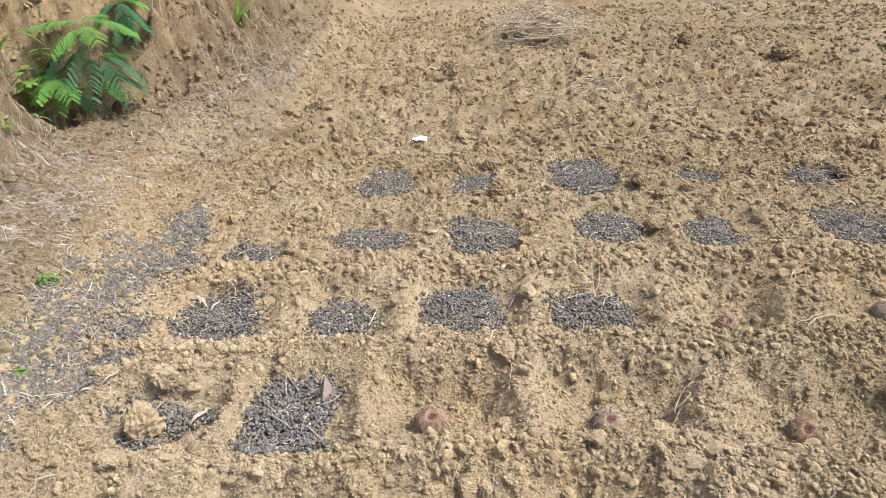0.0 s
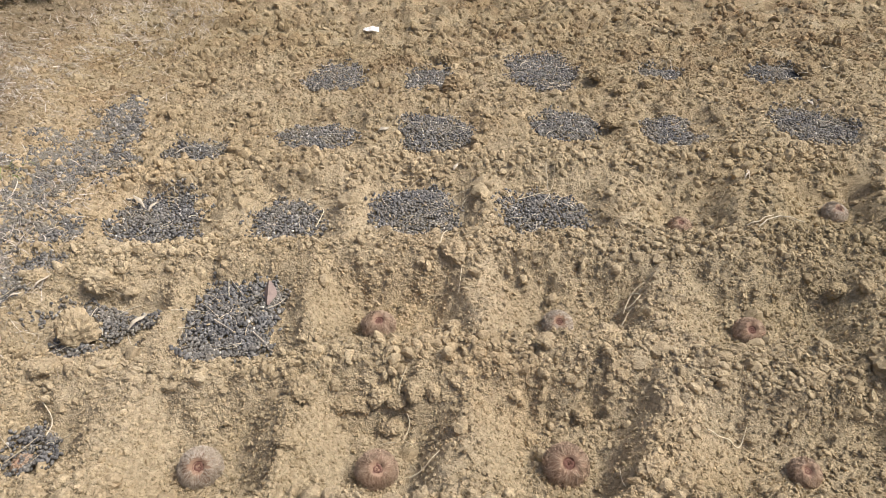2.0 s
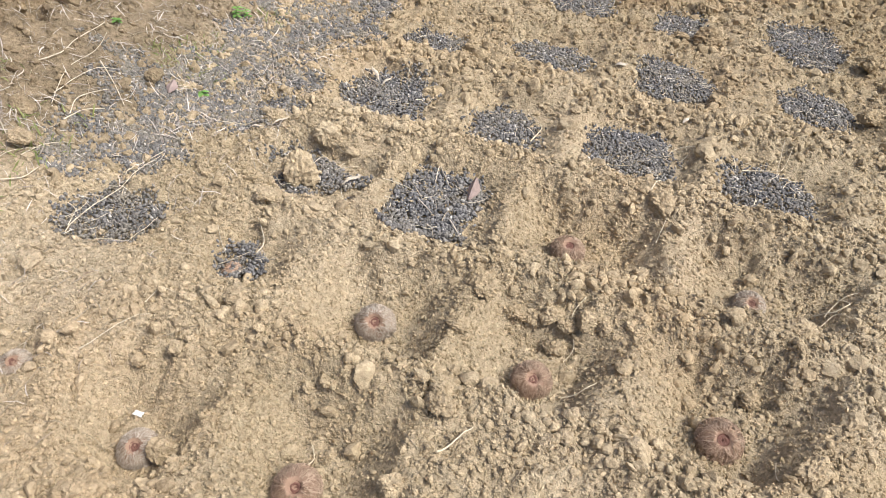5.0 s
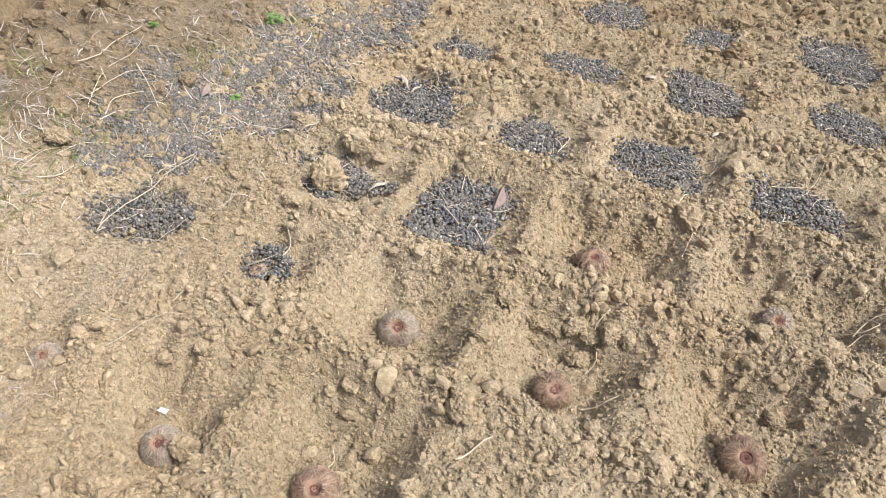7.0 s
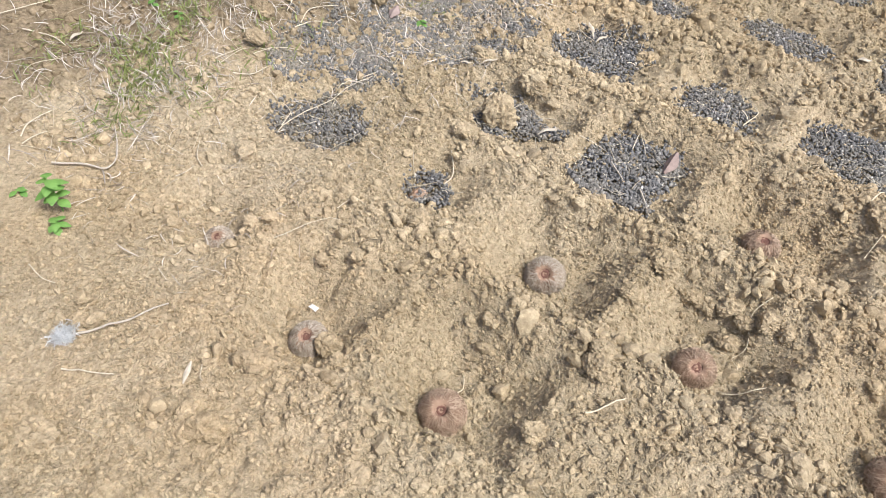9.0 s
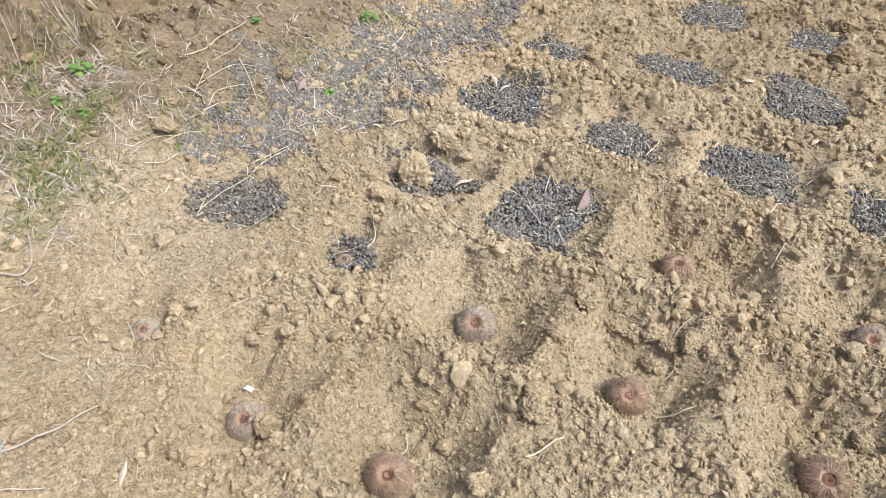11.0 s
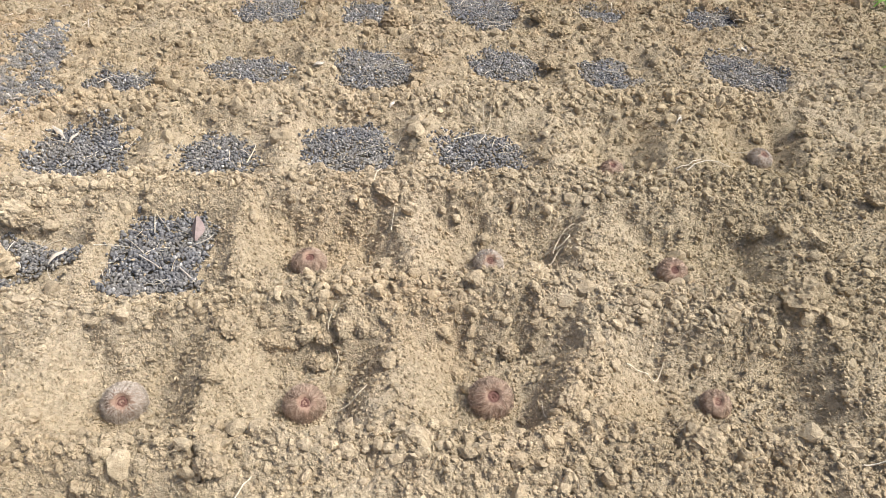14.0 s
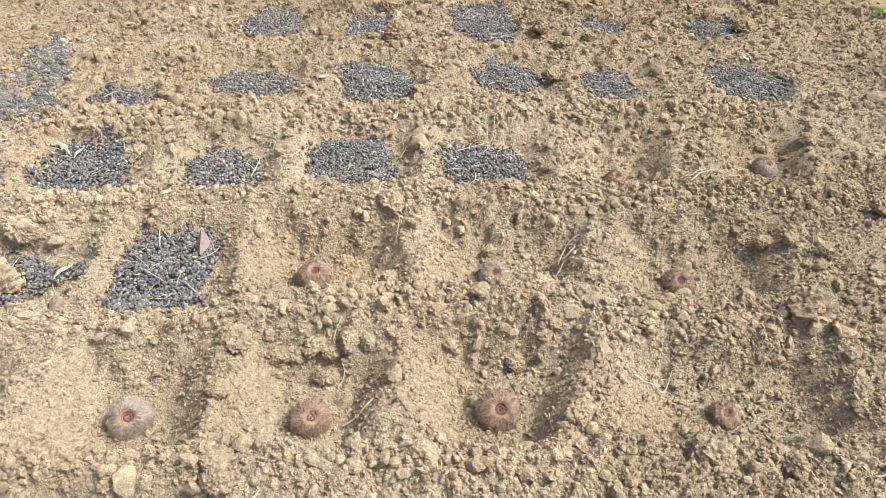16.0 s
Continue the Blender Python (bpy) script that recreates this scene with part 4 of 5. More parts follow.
build_grass("grass_tuft", "pale grey-green sedge tuft hanging over the soil bank", -2.62, 4.30, 11, 0.42, 0.018, 77, SEDGE, group="grass tufts on the bank")
build_grass("grass_tuft", "pale grey-green sedge tuft hanging over the soil bank", -2.58, 4.52, 9, 0.34, 0.014, 78, SEDGE, group="grass tufts on the bank")
build_grass("grass_tuft", "pale grey-green sedge tuft hanging over the soil bank", -2.70, 4.05, 9, 0.5, 0.02, 60, SEDGE, group="grass tufts on the bank")
build_grass("grass_tuft", BANK, -2.80, 4.30, 9, 0.45, 0.026, 79, group="grass tufts on the bank")
build_grass("grass_tuft", BANK, -2.36, 3.70, 6, 0.14, 0.010, 80, group="grass tufts on the bank")
build_grass("grass_tuft", BANK, -2.66, 4.10, 9, 0.45, 0.012, 74, group="grass tufts on the bank")
build_grass("grass_tuft", BANK, -2.52, 1.22, 4, 0.35, 0.010, 75, group="grass tufts on the bank")


def oval_leaf(base, a, length, width, rise, rng):
    u = np.linspace(0, 1, 8)
    d = np.array([math.cos(a), math.sin(a), 0])
    line = np.array(base) + d * (length * u)[:, None] + np.array([0, 0, 1.0]) * (length * (rise * u - 0.5 * u * u))[:, None]
    return strip(line, width * np.sin(np.pi * np.clip(u, 0.04, 0.97)) ** 0.8, (-d[1], d[0], 0), 0.18)


def build_seedling(x, y, leaves, size, seed, tall=0.08):
    rng = np.random.default_rng(seed)
    ob = empty("seedling", (x, y, height(x, y) - 0.005))
    top = np.array([rng.uniform(-0.02, 0.02), rng.uniform(-0.02, 0.02), tall])
    stem = part("stem", tube(smooth_line([(0, 0, 0), top * [0.6, 0.2, 0.5], top], 8), 0.0025, 0.0015, 5), YOUNG_LEAF, ob)
    for k in range(leaves):
        u = 0.35 + 0.65 * (k + 0.5) / leaves
        part("leaf", oval_leaf(top * u, k * 2.4 + rng.uniform(-0.3, 0.3), size * rng.uniform(0.75, 1.1), size * 0.33, rng.uniform(0.1, 0.5), rng), YOUNG_LEAF, stem)
    tagged(ob, "small bright green broad-leaved seedling in bare soil", "seedling", "seedlings")


build_seedling(-1.70, 0.625, 15, 0.044, 81, 0.13)
build_seedling(-1.665, 0.565, 7, 0.034, 82, 0.04)
build_seedling(-1.83, 0.60, 4, 0.028, 83, 0.02)
build_seedling(-1.70, 2.56, 14, 0.024, 84, 0.06)
build_seedling(-1.66, 2.61, 10, 0.022, 85, 0.05)
build_seedling(-1.55, 2.06, 4, 0.03, 86, 0.025)
build_seedling(-2.19, 1.47, 7, 0.034, 87, 0.06)
build_seedling(-2.17, 1.51, 6, 0.028, 88, 0.05)
build_seedling(-2.13, 1.32, 5, 0.028, 89, 0.04)
build_seedling(-2.03, 1.34, 5, 0.024, 90, 0.03)
build_seedling(-1.99, 2.20, 6, 0.026, 79, 0.03)


def build_sapling(x, y, leaves, tall, size, seed):
    rng = np.random.default_rng(seed)
    ob = empty("bank_sapling", (x, y, height(x, y) - 0.01))
    top = np.array([0.25 * tall, -0.3 * tall, tall])
    line = smooth_line([(0, 0, 0), top * [0.3, 0.2, 0.5], top], 14)
    stem = part("stem", tube(line, 0.006, 0.002, 6), TWIG, ob)
    for k in range(leaves):
        at = line[int(rng.uniform(4, 13.9))]
        part("leaf", oval_leaf(at, k * 2.4 + rng.uniform(-0.4, 0.4), size * rng.uniform(0.7, 1.2), size * 0.26, rng.uniform(-0.1, 0.5), rng), LEAF, stem)
    tagged(ob, "slender light green broad-leaved sapling on the soil bank", "sapling", "saplings on the bank")


build_sapling(-2.66, 4.44, 26, 0.42, 0.085, 121)
build_sapling(-2.60, 4.62, 22, 0.30, 0.075, 125)
build_sapling(-2.72, 4.05, 20, 0.34, 0.12, 122)
build_sapling(-2.60, 5.60, 16, 0.30, 0.10, 123)
build_sapling(-2.62, 3.50, 12, 0.22, 0.07, 124)


# ---------- litter ----------
def batch_tubes(lines, radius, sides=3):
    """Many thin tubes at once; lines has the shape (tubes, points, 3)."""
    n, m, _ = lines.shape
    t = np.gradient(lines, axis=1)
    t /= np.linalg.norm(t, axis=2, keepdims=True) + 1e-9
    a = np.cross(t, [0.31, 0.2, 0.93])
    a /= np.linalg.norm(a, axis=2, keepdims=True) + 1e-9
    b = np.cross(a, t)
    ang = np.arange(sides) * 2 * np.pi / sides
    r = (radius[:, None] * np.linspace(1, 0.55, m))[:, :, None, None]
    pts = lines[:, :, None] + r * (np.cos(ang)[:, None] * a[:, :, None] + np.sin(ang)[:, None] * b[:, :, None])
    i, k = np.meshgrid(np.arange(m - 1), np.arange(sides), indexing="ij")
    q = (k + 1) % sides
    f = np.stack([i * sides + k, i * sides + q, (i + 1) * sides + q, (i + 1) * sides + k], -1).reshape(-1, 4)
    return pts.reshape(-1, 3), (f[None] + (np.arange(n) * m * sides)[:, None, None]).reshape(-1, 4)


def batch_strips(lines, widths, side):
    """Many leaf strips at once, folded a little along the middle."""
    n, m, _ = lines.shape
    t = np.gradient(lines, axis=1)
    t /= np.linalg.norm(t, axis=2, keepdims=True) + 1e-9
    s = side[:, None] - t * (t * side[:, None]).sum(2, keepdims=True)
    s /= np.linalg.norm(s, axis=2, keepdims=True) + 1e-9
    up = np.cross(s, t)
    w = widths[:, :, None]
    pts = np.stack([lines - s * w + up * w * 0.3, lines, lines + s * w + up * w * 0.3], 2)
    i = np.arange(m - 1)[:, None]
    f = np.concatenate([np.concatenate([3 * i + c, 3 * i + c + 1, 3 * i + c + 4, 3 * i + c + 3], 1) for c in (0, 1)])
    return pts.reshape(-1, 3), (f[None] + (np.arange(n) * m * 3)[:, None, None]).reshape(-1, 4)


def lying_lines(x, y, length, rng, lift, steep, bend, points=5):
    n = len(x)
    u = np.linspace(-0.5, 0.5, points)[None]
    th = rng.uniform(0, 6.283, n)[:, None] + rng.normal(0, bend, n)[:, None] * u
    px, py = x[:, None] + length[:, None] * u * np.cos(th), y[:, None] + length[:, None] * u * np.sin(th)
    pz = ground_height(px.ravel(), py.ravel()).reshape(n, points) + lift
    flat = (pz[:, :1] * (0.5 - u) + pz[:, -1:] * (0.5 + u))
    pz = np.maximum(pz, flat) + np.abs(rng.normal(0, steep, n))[:, None] * length[:, None] * (u + 0.5)
    pz += 0.05 * length[:, None] * rng.random((n, 1)) * np.cos(u * np.pi)
    return np.stack([px, py, pz], -1)


def straws(x, y, length, radius, rng, lift=0.004, steep=0.12, bend=0.45):
    return batch_tubes(lying_lines(x, y, length, rng, lift, steep, bend), radius)


def build_litter(name, label, n, box, sizes, material, seed, keep=None, steep=0.12, thick=0.0016, lift=0.003):
    rng = np.random.default_rng(seed)
    x, y = rng.uniform(box[0], box[1], n), rng.uniform(box[2], box[3], n)
    if keep is not None:
        ok = keep(x, y, rng)
        x, y = x[ok], y[ok]
    length = sizes[0] * (sizes[1] / sizes[0]) ** rng.random(len(x))
    shape = straws(x, y, length, thick * rng.uniform(0.5, 1.3, len(x)), rng, lift, steep)
    tagged(mesh_object(name, *shape, material), label, "plant litter", kind="stuff")


def along_bank(near, wide, patch):
    def keep(x, y, rng):
        d = bank_foot(y) + near - x
        return (np.abs(d + wide * 0.3 * rng.normal(size=len(x))) < wide) & (gnoise(x, y, patch, 8) + 0.5 * rng.normal(size=len(x)) > 0.0)
    return keep


def litter_weight(x, y):
    """How thick the litter lies: a weedy patch, a swept-up patch, and a belt along the bank."""
    near = np.exp(-(((x + 2.06 + 0.25 * (y - 1.3)) / 0.24) ** 4 + ((y - 1.28) / 0.40) ** 4))
    mid = np.exp(-(((x + 2.12) / 0.34) ** 4 + ((y - 3.4) / 0.62) ** 4))
    belt = np.exp(-(((x + 1.52 - 0.22 * (y - 4.8)) / 0.30) ** 2)) * step(3.9, 4.5, y) * step(8.0, 6.5, y)
    brow = np.exp(-((bank_foot(y) - 0.22 - x) / 0.2) ** 2) * step(1.0, 1.2, y) * step(1.75, 1.6, y)
    crest = np.exp(-(((x + 2.62) / 0.22) ** 2 + ((y - 4.1) / 0.5) ** 2))
    spill = np.exp(-(((x + 1.6) / 0.3) ** 4 + ((y - 2.2) / 0.6) ** 4))
    return np.clip(0.18 * spill + 0.8 * crest + 0.9 * near + mid + 0.7 * belt + 0.3 * brow + 0.07 + 0.1 * step(1.6, 1.9, y) * step(3.0, 2.6, y), 0, 1)


def lie_in(amount, patch, clumps):
    def keep(x, y, rng):
        grain = np.clip(0.55 + 1.5 * gnoise(x, y, patch, 8), 0.02, 1)
        return rng.random(len(x)) < amount * litter_weight(x, y) * (grain if clumps else 1)
    return keep


build_litter("bank_litter", "grey dead grass and leaf litter along the bank foot", 44000, (-2.9, -1.2, 0.6, 7.5), (0.018, 0.09), GREY_STRAW, 91, lie_in(0.9, 0.14, 1), 0.08, 0.0011)
build_litter("pale_straw", "pale dry straw strewn beside the bank", 11000, (-2.9, -0.9, 0.6, 8.5), (0.03, 0.17), STRAW, 92, lie_in(0.6, 0.22, 1), 0.06, 0.0013)
build_litter("hanging_roots", "dead roots and grass hanging down the bank face", 800, (-3.6, -1.5, 0.5, 9.0), (0.05, 0.22), GREY_STRAW, 93, along_bank(-0.45, 0.5, 0.35), 0.3, 0.0020)
build_litter("brow_straw", "dead stalks and roots hanging over the bank brow", 320, (-2.1, -1.3, 5.5, 7.6), (0.10, 0.42), STRAW, 99, lambda x, y, rng: np.abs(bank_foot(y) - 0.02 - x + 0.10 * rng.normal(size=len(x))) < 0.16, 0.35, 0.0024)
build_litter("verge_straw", "dry grass stems on the verge", 3500, (1.6, 4.6, 0.9, 5.0), (0.05, 0.25), GREY_STRAW, 94, lambda x, y, rng: x > field_edge(y) + 0.1, 0.45, 0.002)
build_litter("field_straw", "short bits of straw and root on the field", 900, (-1.8, 2.2, 0.2, 5.0), (0.02, 0.09), STRAW, 95, None, 0.15, 0.0013)
build_litter("far_straw", "straw bits scattered on the far tilled soil", 800, (-1.6, 5.5, 4.5, 10.0), (0.05, 0.3), STRAW, 96, None, 0.2, 0.0025)


def on_heaps(x, y, rng):
    inside = np.zeros(len(x), bool)
    for px, py, hw, hd in FILLED_PITS:
        inside |= ((x - px) / hw) ** 2 + ((y - py) / hd) ** 2 < 1.1
    return inside


build_litter("heap_straw", "thin pale straws lying over the manure heaps", 4200, (-1.7, 2.2, 1.2, 4.1), (0.02, 0.11), PALE_STRAW, 89, on_heaps, 0.05, 0.0016, 0.023)


def build_leaf_litter(name, label, n, box, keep, seed, sizes, material):
    rng = np.random.default_rng(seed)
    x, y = rng.uniform(box[0], box[1], n), rng.uniform(box[2], box[3], n)
    ok = keep(x, y, rng)
    x, y = x[ok], y[ok]
    length = rng.uniform(*sizes, len(x))
    lines = lying_lines(x, y, length, rng, 0.005, 0.2, 0.4, 6)
    wide = (0.0006 + 0.017 * length * rng.uniform(0.4, 1.2, len(x)))[:, None] * np.sin(np.pi * np.linspace(0.1, 0.95, 6))[None]
    side = rng.normal(0, 0.5, (len(x), 3)) + np.cross(lines[:, -1] - lines[:, 0], [0, 0, 1]) / length[:, None] * 1.5
    tagged(mesh_object(name, *batch_strips(lines, wide, side), material), label, "plant litter", kind="stuff")


build_leaf_litter("dead_blades", "curled grey dead grass blades at the bank foot", 80000, (-2.9, -1.2, 0.6, 7.0), lie_in(0.9, 0.12, 1), 97, (0.018, 0.075), PALE_BLADE)
build_leaf_litter("dead_leaf_bits", "small brown dead leaf bits by the bank", 20000, (-3.0, -1.0, 0.6, 7.0), lie_in(0.8, 0.2, 1), 98, (0.015, 0.05), BROWN_BLADE)


def build_weeds(name, label, n, box, keep, seed, size, material=None):
    rng = np.random.default_rng(seed)
    x, y = rng.uniform(box[0], box[1], n), rng.uniform(box[2], box[3], n)
    ok = keep(x, y, rng)
    x, y = x[ok], y[ok]
    m = len(x)
    a, L = rng.uniform(0, 6.283, m), size * rng.uniform(0.4, 1.3, m)
    rise, droop = rng.uniform(0.3, 1.0, m), rng.uniform(0.1, 0.6, m)
    u = np.linspace(0, 1, 6)[None]
    out = L[:, None] * u * (1 - 0.6 * rise[:, None])
    up = L[:, None] * (rise[:, None] * u - droop[:, None] * u**2.2)
    lines = np.stack([x[:, None] + out * np.cos(a)[:, None], y[:, None] + out * np.sin(a)[:, None], ground_height(x, y)[:, None] + up], -1)
    wide = (L * 0.045)[:, None] * np.sin(np.pi * np.linspace(0.15, 0.97, 6))[None]
    side = np.stack([-np.sin(a), np.cos(a), 0 * a], 1)
    tagged(mesh_object(name, *batch_strips(lines, wide, side), material or WEED), label, "weeds", kind="stuff")


build_weeds("low_weeds", "low green weeds and young grass at the bank foot", 9000, (-2.5, -1.7, 0.8, 1.8), lambda x, y, r: (r.random(len(x)) < np.clip(0.35 + 1.2 * gnoise(x, y, 0.2, 1), 0, 1) * litter_weight(x, y)) & (y < 1.75), 101, 0.055)
build_weeds("foot_weeds", "sparse light green weeds by the spilled manure", 900, (-1.9, -1.5, 2.0, 3.0), lambda x, y, r: gnoise(x, y, 0.25, 4) > 0.35, 104, 0.05)
build_weeds("bank_weeds", "green weeds growing on the bank", 4500, (-3.6, -1.9, 3.4, 8.0), lambda x, y, r: (gnoise(x, y, 0.3, 2) + 0.3 * r.normal(size=len(x)) > 0.3) & (x < bank_foot(y) - 0.25), 102, 0.13)
build_weeds("verge_grass", "thin green grass on the verge", 6000, (1.6, 5.0, 0.8, 5.5), lambda x, y, r: (x > field_edge(y) + 0.12) & (gnoise(x, y, 0.4, 3) + 0.5 * r.normal(size=len(x)) > -0.2), 103, 0.11)


def build_dry_heap(x, y, wide, high, strands, seed, label):
    rng = np.random.default_rng(seed)
    ob = empty("dry_grass_heap", (x, y, height(x, y) - 0.02))
    v, f = ICO[3]
    core = v * [wide * 0.26, wide * 0.2, high * 0.5]
    core *= (1 + 0.18 * rng.normal(size=(len(v), 1)))
    part("core", (core, f), SOIL, ob, "clotted soil and roots", smooth=False)
    pieces = []
    for _ in range(strands):
        a, turn = rng.uniform(0, 6.283), rng.uniform(1.2, 4.2)
        r0, d = wide * rng.uniform(0.12, 0.34), wide * 0.34 * math.sqrt(rng.random())
        b = rng.uniform(0, 6.283)
        cx, cy, cz = d * math.cos(b), 0.6 * d * math.sin(b), high * rng.uniform(0.15, 0.8) * (1 - d / wide)
        tilt, way = rng.uniform(-1.5, 1.5), rng.uniform(0, 6.283)
        pts = []
        for u in np.linspace(0, 1, 6):
            p, q = r0 * math.cos(a + turn * u), r0 * math.sin(a + turn * u)
            lift = q * math.sin(tilt) * 0.7 + cz
            q *= math.cos(tilt)
            pts.append((cx + p * math.cos(way) - q * math.sin(way), cy + 0.7 * (p * math.sin(way) + q * math.cos(way)), max(0.01, lift)))
        pieces.append(tube(smooth_line(pts, 12), 0.0045 * rng.uniform(0.5, 1.2), 0.002, 3))
    part("tangle", gather(pieces), PALE_STRAW, ob, "tangled dead stems")
    tagged(ob, label, "dry grass")


build_dry_heap(0.82, 7.30, 1.0, 0.36, 240, 111, "heap of uprooted dead grass on the tilled soil")
build_dry_heap(1.14, 5.42, 0.55, 0.10, 70, 112, "flat clump of dead grey grass on the tilled soil")
build_dry_heap(3.0, 8.3, 0.35, 0.15, 50, 113, "small tuft of dead grass far out on the field")


def lying(points, lift):
    line = smooth_line([(x, y, 0) for x, y in points], 4 + 5 * len(points))
    line[:, 2] = ground_height(line[:, 0], line[:, 1]) + heap_rise(line[:, 0], line[:, 1]) + lift
    for _ in range(2):
        line[1:-1, 2] = np.maximum(line[1:-1, 2], (line[:-2, 2] + line[2:, 2]) / 2)
    return line


def build_stick(name, label, points, r, material, lift=0.005, group=""):
    line = lying(points, lift)
    base = line[0].copy()
    ob = mesh_object(name, *tube(line - base, r, r * 0.55, 6), material)
    ob.location = base
    tagged(ob, label, name.replace("_", " "), group)


ROOTS = [
    [(-0.02, 1.57), (-0.045, 1.52), (-0.018, 1.46), (-0.036, 1.42), (-0.01, 1.39)], [(-0.02, 1.27), (0.03, 1.28), (0.06, 1.31)], [(0.76, 1.32), (0.81, 1.33), (0.86, 1.32), (0.89, 1.36)],
    [(-0.63, 1.39), (-0.60, 1.35), (-0.52, 1.32), (-0.49, 1.30)], [(0.68, 1.85), (0.72, 1.92), (0.77, 1.95)], [(0.41, 1.69), (0.43, 1.73), (0.45, 1.72)],
    [(0.15, 1.93), (0.17, 2.05)], [(0.10, 2.14), (0.15, 2.32)], [(-0.36, 2.38), (-0.34, 2.49), (-0.36, 2.52)], 
    [(0.50, 1.15), (0.51, 1.23)], [(0.57, 1.76), (0.62, 1.81), (0.66, 1.80), (0.70, 1.84), (0.73, 1.80)], [(0.66, 1.88), (0.70, 1.86), (0.74, 1.89), (0.72, 1.93)],  [(0.03, 1.86), (0.09, 1.84)], 
    [(-0.57, 0.83), (-0.54, 0.87), (-0.56, 0.91)], [(-0.26, 0.93), (-0.23, 0.97), (-0.20, 1.02)],  [(0.42, 2.51), (0.56, 2.58), (0.59, 2.67)],
]
STALKS = [
    [(1.86, 1.84), (1.97, 1.79), (2.08, 1.76)], [(1.20, 0.94), (1.28, 0.94), (1.37, 0.94)], [(1.22, 2.18), (1.33, 2.21), (1.44, 2.24)], [(1.48, 2.45), (1.63, 2.46)],
    [(-0.61, 1.97), (-0.61, 2.08), (-0.57, 1.97)], [(2.15, 3.58), (2.33, 3.67)], [(-1.16, 0.89), (-1.13, 0.99), (-1.09, 1.06)], [(-1.54, 1.30), (-1.52, 1.56), (-1.48, 1.69)],
    [(-0.98, 1.43), (-1.04, 1.54)], [(-1.38, 1.29), (-1.33, 1.45)], [(-1.56, 0.97), (-1.63, 1.05)], [(-1.81, 1.64), (-1.73, 1.77)], [(-1.84, 1.33), (-1.78, 1.50)],
    [(-1.14, 2.60), (-1.02, 2.51)], [(1.21, 2.19), (1.31, 2.24)], [(0.57, 2.68), (0.53, 2.50)], [(-1.39, 1.94), (-1.29, 2.01)], [(-2.16, 3.02), (-1.96, 2.84)],
    [(-0.76, 6.87), (-0.71, 7.50), (-0.65, 8.1)], [(-0.51, 6.75), (-0.20, 7.25), (-0.09, 7.93)], [(-2.00, 0.70), (-2.01, 0.83)], [(-1.12, 1.08), (-1.06, 1.14)],
    [(-2.39, 0.91), (-2.32, 1.14), (-2.21, 1.29)], [(-1.23, 0.31), (-1.15, 0.36)], [(-0.96, 0.46), (-1.03, 0.52)], [(-1.57, 0.44), (-1.47, 0.45)],
    [(-2.0, 1.79), (-1.98, 1.86), (-1.98, 1.99), (-2.0, 2.14)], [(-1.92, 1.86), (-1.92, 1.96), (-1.95, 2.11)], [(-1.89, 1.71), (-1.87, 1.8), (-1.85, 1.88), (-1.83, 1.96)],
    [(-1.81, 1.66), (-1.81, 1.76), (-1.77, 1.83)], [(-1.94, 1.49), (-2.01, 1.61)], [(-1.79, 1.44), (-1.76, 1.51), (-1.73, 1.59)], [(-1.86, 1.95), (-1.78, 1.87), (-1.71, 1.82)],
    [(-2.14, 1.67), (-2.13, 1.73)], [(-1.9, 1.49), (-1.81, 1.45)], [(-1.78, 1.32), (-1.72, 1.43)], [(-1.86, 1.33), (-1.82, 1.43)], [(-1.92, 1.82), (-1.89, 1.75), (-1.85, 1.67)],
    [(-1.55, 1.57), (-1.51, 1.62), (-1.48, 1.69)], [(-2.16, 0.84), (-2.16, 0.91), (-2.15, 0.98)], [(-1.96, 0.69), (-1.96, 0.81)], [(-2.29, 0.97), (-2.23, 1.0), (-2.19, 1.03)],
    [(-1.69, 6.09), (-1.6, 5.8), (-1.5, 5.5)], [(-1.65, 6.15), (-1.55, 5.8), (-1.3, 5.6)], [(-1.75, 5.9), (-1.68, 5.7), (-1.5, 5.5)], [(-1.6, 6.2), (-1.5, 5.85), (-1.2, 5.75)], [(-1.72, 6.1), (-1.66, 5.8), (-1.6, 5.5)], [(-1.1, 6.1), (-0.9, 6.35), (-0.8, 6.4)],
]
STICKS = [
    [(-1.86, 0.71), (-1.80, 0.77), (-1.74, 0.80), (-1.77, 0.86), (-1.87, 0.93)], [(-1.30, 0.38), (-1.23, 0.48), (-1.20, 0.57)], [(-0.50, 1.80), (-0.43, 1.73)], [(-0.63, 1.86), (-0.56, 1.80)],
]
for k, p in enumerate(ROOTS):
    build_stick("root", "pale crooked root lying on the soil", p, 0.0016 + 0.001 * (k % 3) / 2, ROOT, 0.012, "loose roots")
for k, p in enumerate(STALKS):
    p = [(x + 0.012 * math.sin(7.0 * k + 2.1 * i), y + 0.012 * math.cos(5.0 * k + 2.7 * i)) for i, (x, y) in enumerate([*p[:1], *[((a + c) / 2, (b + d) / 2) for (a, b), (c, d) in zip(p, p[1:])], *p[1:]] if len(p) == 2 else p)]
    build_stick("straw_stalk", "dry pale straw stalk lying on the ground", p, 0.0013 + 0.0011 * (k % 3) / 2, PALE_STRAW, 0.012, "loose straw stalks")
for k, p in enumerate(STICKS):
    build_stick("stick", "thin weathered grey-brown stick on the ground", p, 0.0034, GREY_STRAW, 0.012, "loose sticks")


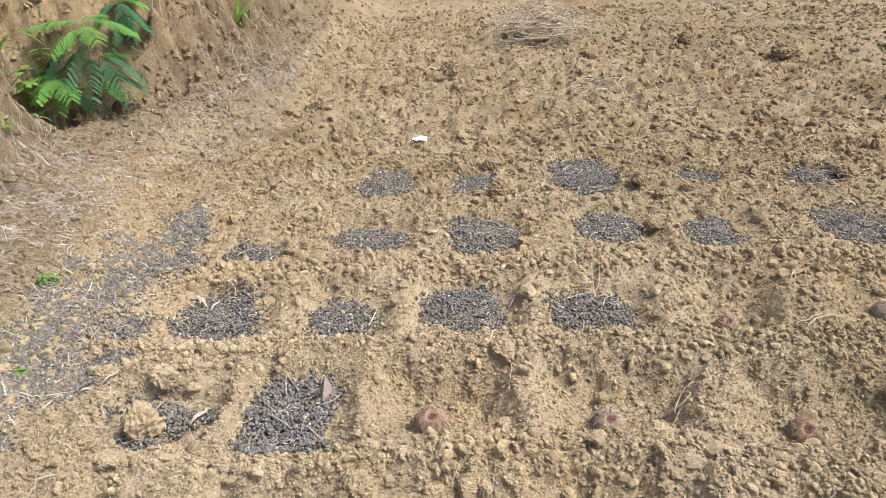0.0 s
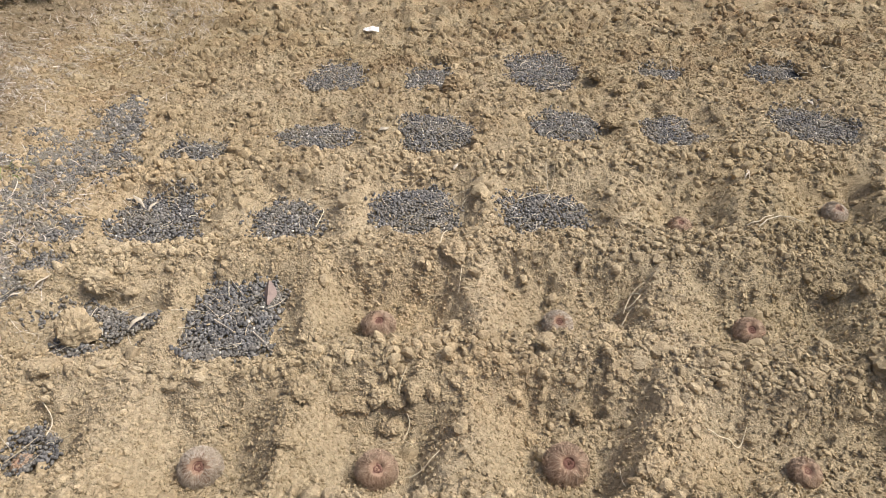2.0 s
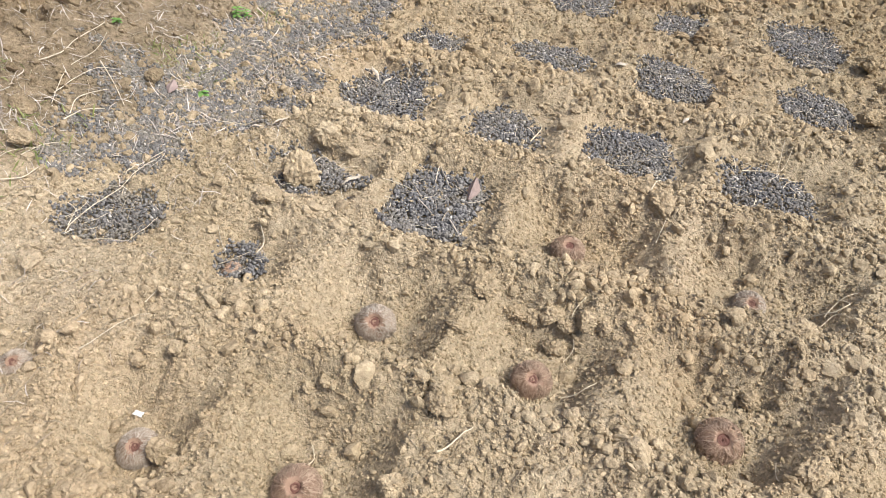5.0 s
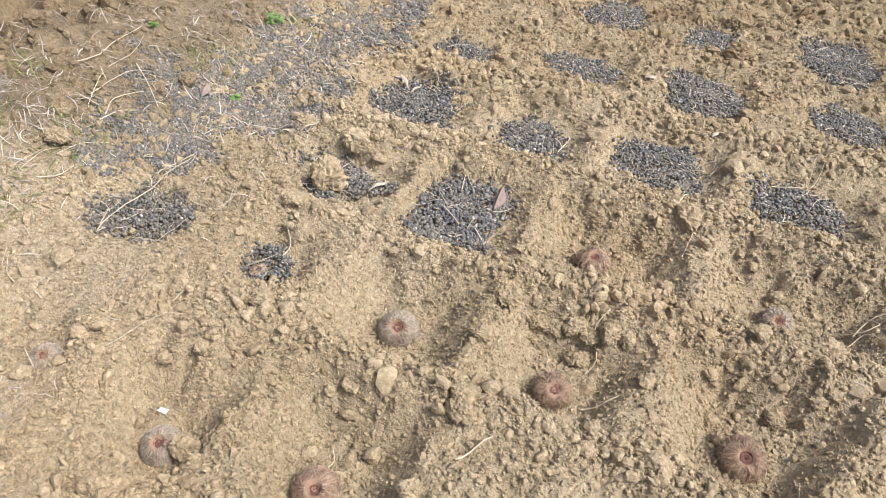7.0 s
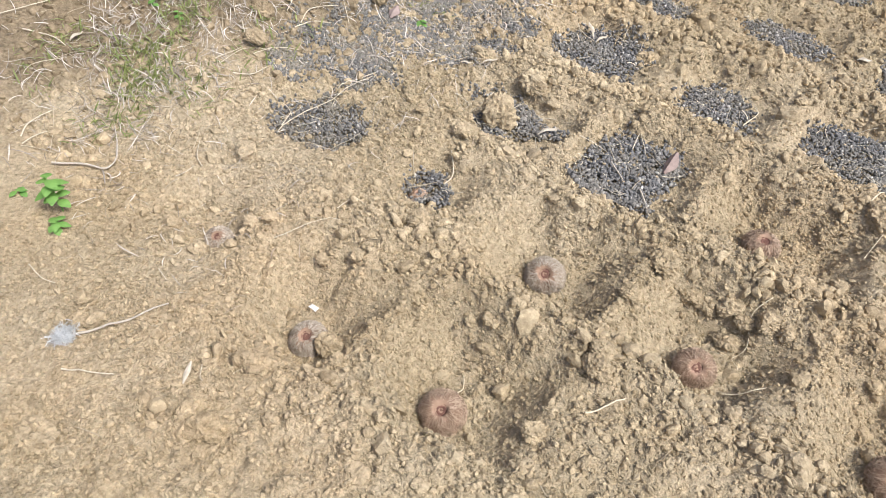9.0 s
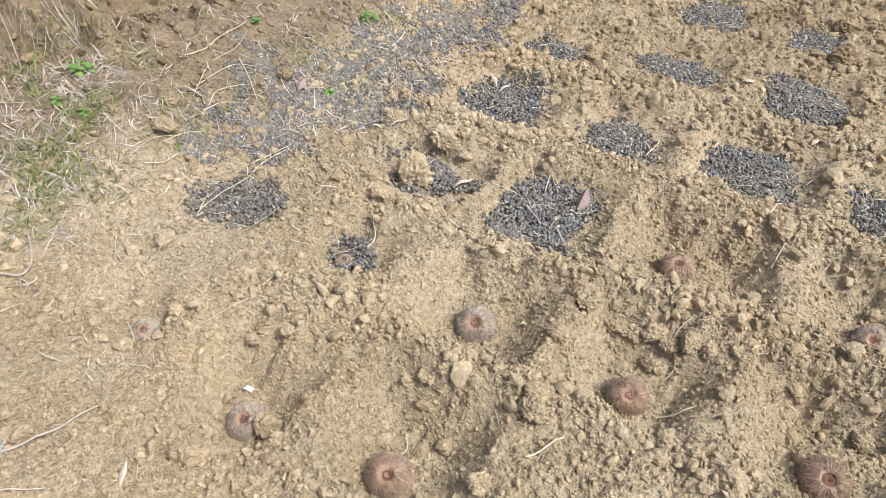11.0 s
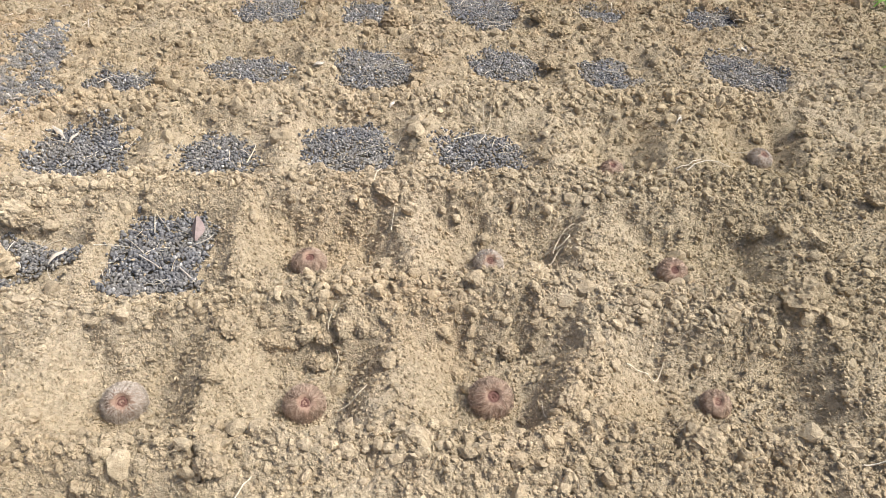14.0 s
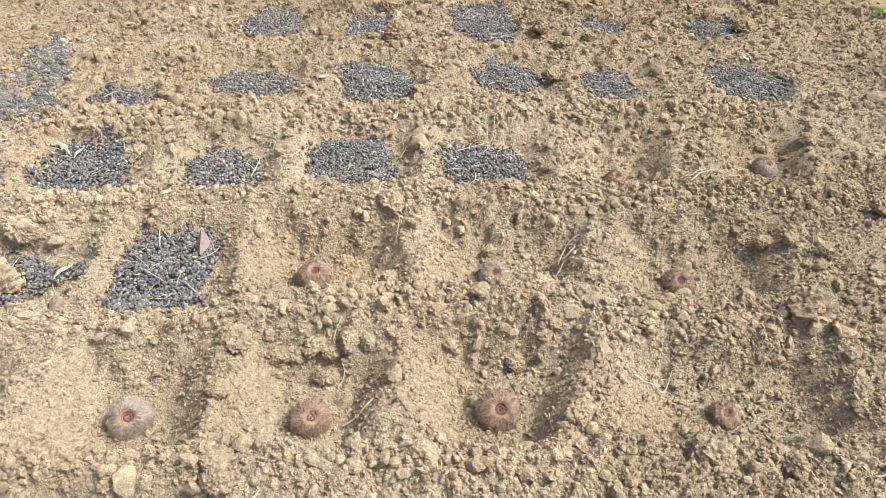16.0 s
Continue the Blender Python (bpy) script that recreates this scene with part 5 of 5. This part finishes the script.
def build_leaf(name, label, x, y, length, width, turn, rise, material, curl=0.5, fold=0.5):
    u = np.linspace(0, 1, 12)
    d = np.array([math.cos(turn), math.sin(turn), 0])
    line = d * (length * u * (1 - 0.5 * rise))[:, None] + np.array([0, 0, 1.0]) * (length * (rise * u + 0.15 * curl * np.sin(u * 5)))[:, None]
    ob = mesh_object(name, *strip(line, width * np.sin(np.pi * np.clip(u, 0.05, 0.96)) ** 0.75, (-d[1], d[0], 0), fold), material, smooth=False)
    ob.modifiers.new("thickness", "SOLIDIFY").thickness = 0.0012
    ob.location = (x, y, height(x, y) + 0.012 + float(heap_rise(x, y)))
    tagged(ob, label, "leaf", "fallen leaves")


build_leaf("dry_leaf", "folded brown dead leaf standing in the manure pellets", -0.475, 1.93, 0.085, 0.02, 1.45, 0.7, DEAD_LEAF, 0.2, 1.5)
PALE = "bleached curled dead leaf lying on the manure"
for x, y, n, w, a in ((-1.05, 2.56, 0.10, 0.012, 2.3), (-0.89, 1.83, 0.085, 0.012, 0.9), (-1.02, 2.52, 0.07, 0.010, 1.2), (0.18, 2.70, 0.05, 0.012, 1.1),
                      (0.92, 3.1, 0.05, 0.012, 1.7), (-0.14, 3.07, 0.06, 0.02, 0.2), (1.92, 3.2, 0.05, 0.012, 1.8), (1.31, 2.5, 0.07, 0.004, 0.9), (1.34, 2.52, 0.07, 0.004, 1.4),
                      (-1.24, 2.0, 0.08, 0.006, 1.0), (-2.19, 1.04, 0.06, 0.011, 1.6), (-1.3, 1.95, 0.06, 0.006, 0.4), (-0.55, 2.28, 0.05, 0.015, 0.3)):
    build_leaf("pale_leaf", PALE, x, y, n, 0.7 * w, a, 0.3, PALE_LEAF, 0.7, 0.35)
build_leaf("brown_leaf", "brown curled dead leaf lying on the spilled manure", -1.63, 1.97, 0.06, 0.022, 1.6, 0.6, DEAD_LEAF)


def build_scrap(x, y, size, label):
    rng = np.random.default_rng(5)
    n = 9
    g = np.linspace(-1, 1, n)
    gx, gy = np.meshgrid(g, g)
    v = np.stack([gx * size * (1 + 0.1 * gnoise(gx, gy, 1.1, 2)), gy * size * 0.55 + 0.2 * size * gnoise(gx, gy, 0.9, 1), size * (0.35 * gnoise(gx, gy, 0.8, 4) + 0.25)], -1).reshape(-1, 3)
    i, j = np.meshgrid(np.arange(n - 1), np.arange(n - 1))
    a = (j * n + i).ravel()
    ob = mesh_object("paper_scrap", v, np.stack([a, a + 1, a + 1 + n, a + n], 1), PAPER)
    ob.modifiers.new("thickness", "SOLIDIFY").thickness = 0.001
    ob.location = (x, y, height(x, y) + size * 0.35)
    tagged(ob, label, "scrap")


build_scrap(-0.22, 4.50, 0.048, "crumpled white scrap of paper on bare soil")
build_scrap(-0.985, 0.835, 0.012, "tiny white scrap lying in a planting pit")


def build_fluff(x, y, size, seed):
    rng = np.random.default_rng(seed)
    pieces = []
    for _ in range(260):
        c = rng.normal(0, 0.38, 3) * [0.6, 1.0, 0.45]
        d = rng.normal(0, 0.5, 3)
        pieces.append(tube(smooth_line((np.array([c - d * 0.6, c + rng.normal(0, 0.15, 3), c + d * 0.6])) * size + [0, 0, size * 0.4], 5), 0.0008, 0.0004, 3))
    ob = mesh_object("fluff_tuft", *gather(pieces), FLUFF)
    ob.location = (x, y, height(x, y))
    tagged(ob, "tuft of pale grey fluff caught on the soil", "fluff")


build_fluff(-1.315, 0.365, 0.034, 7)
build_leaf("husk_strip", "pale pinkish dried husk strip on the soil", -1.00, 0.44, 0.06, 0.006, 2.1, 0.15, PALE_LEAF, 0.3, 0.4)
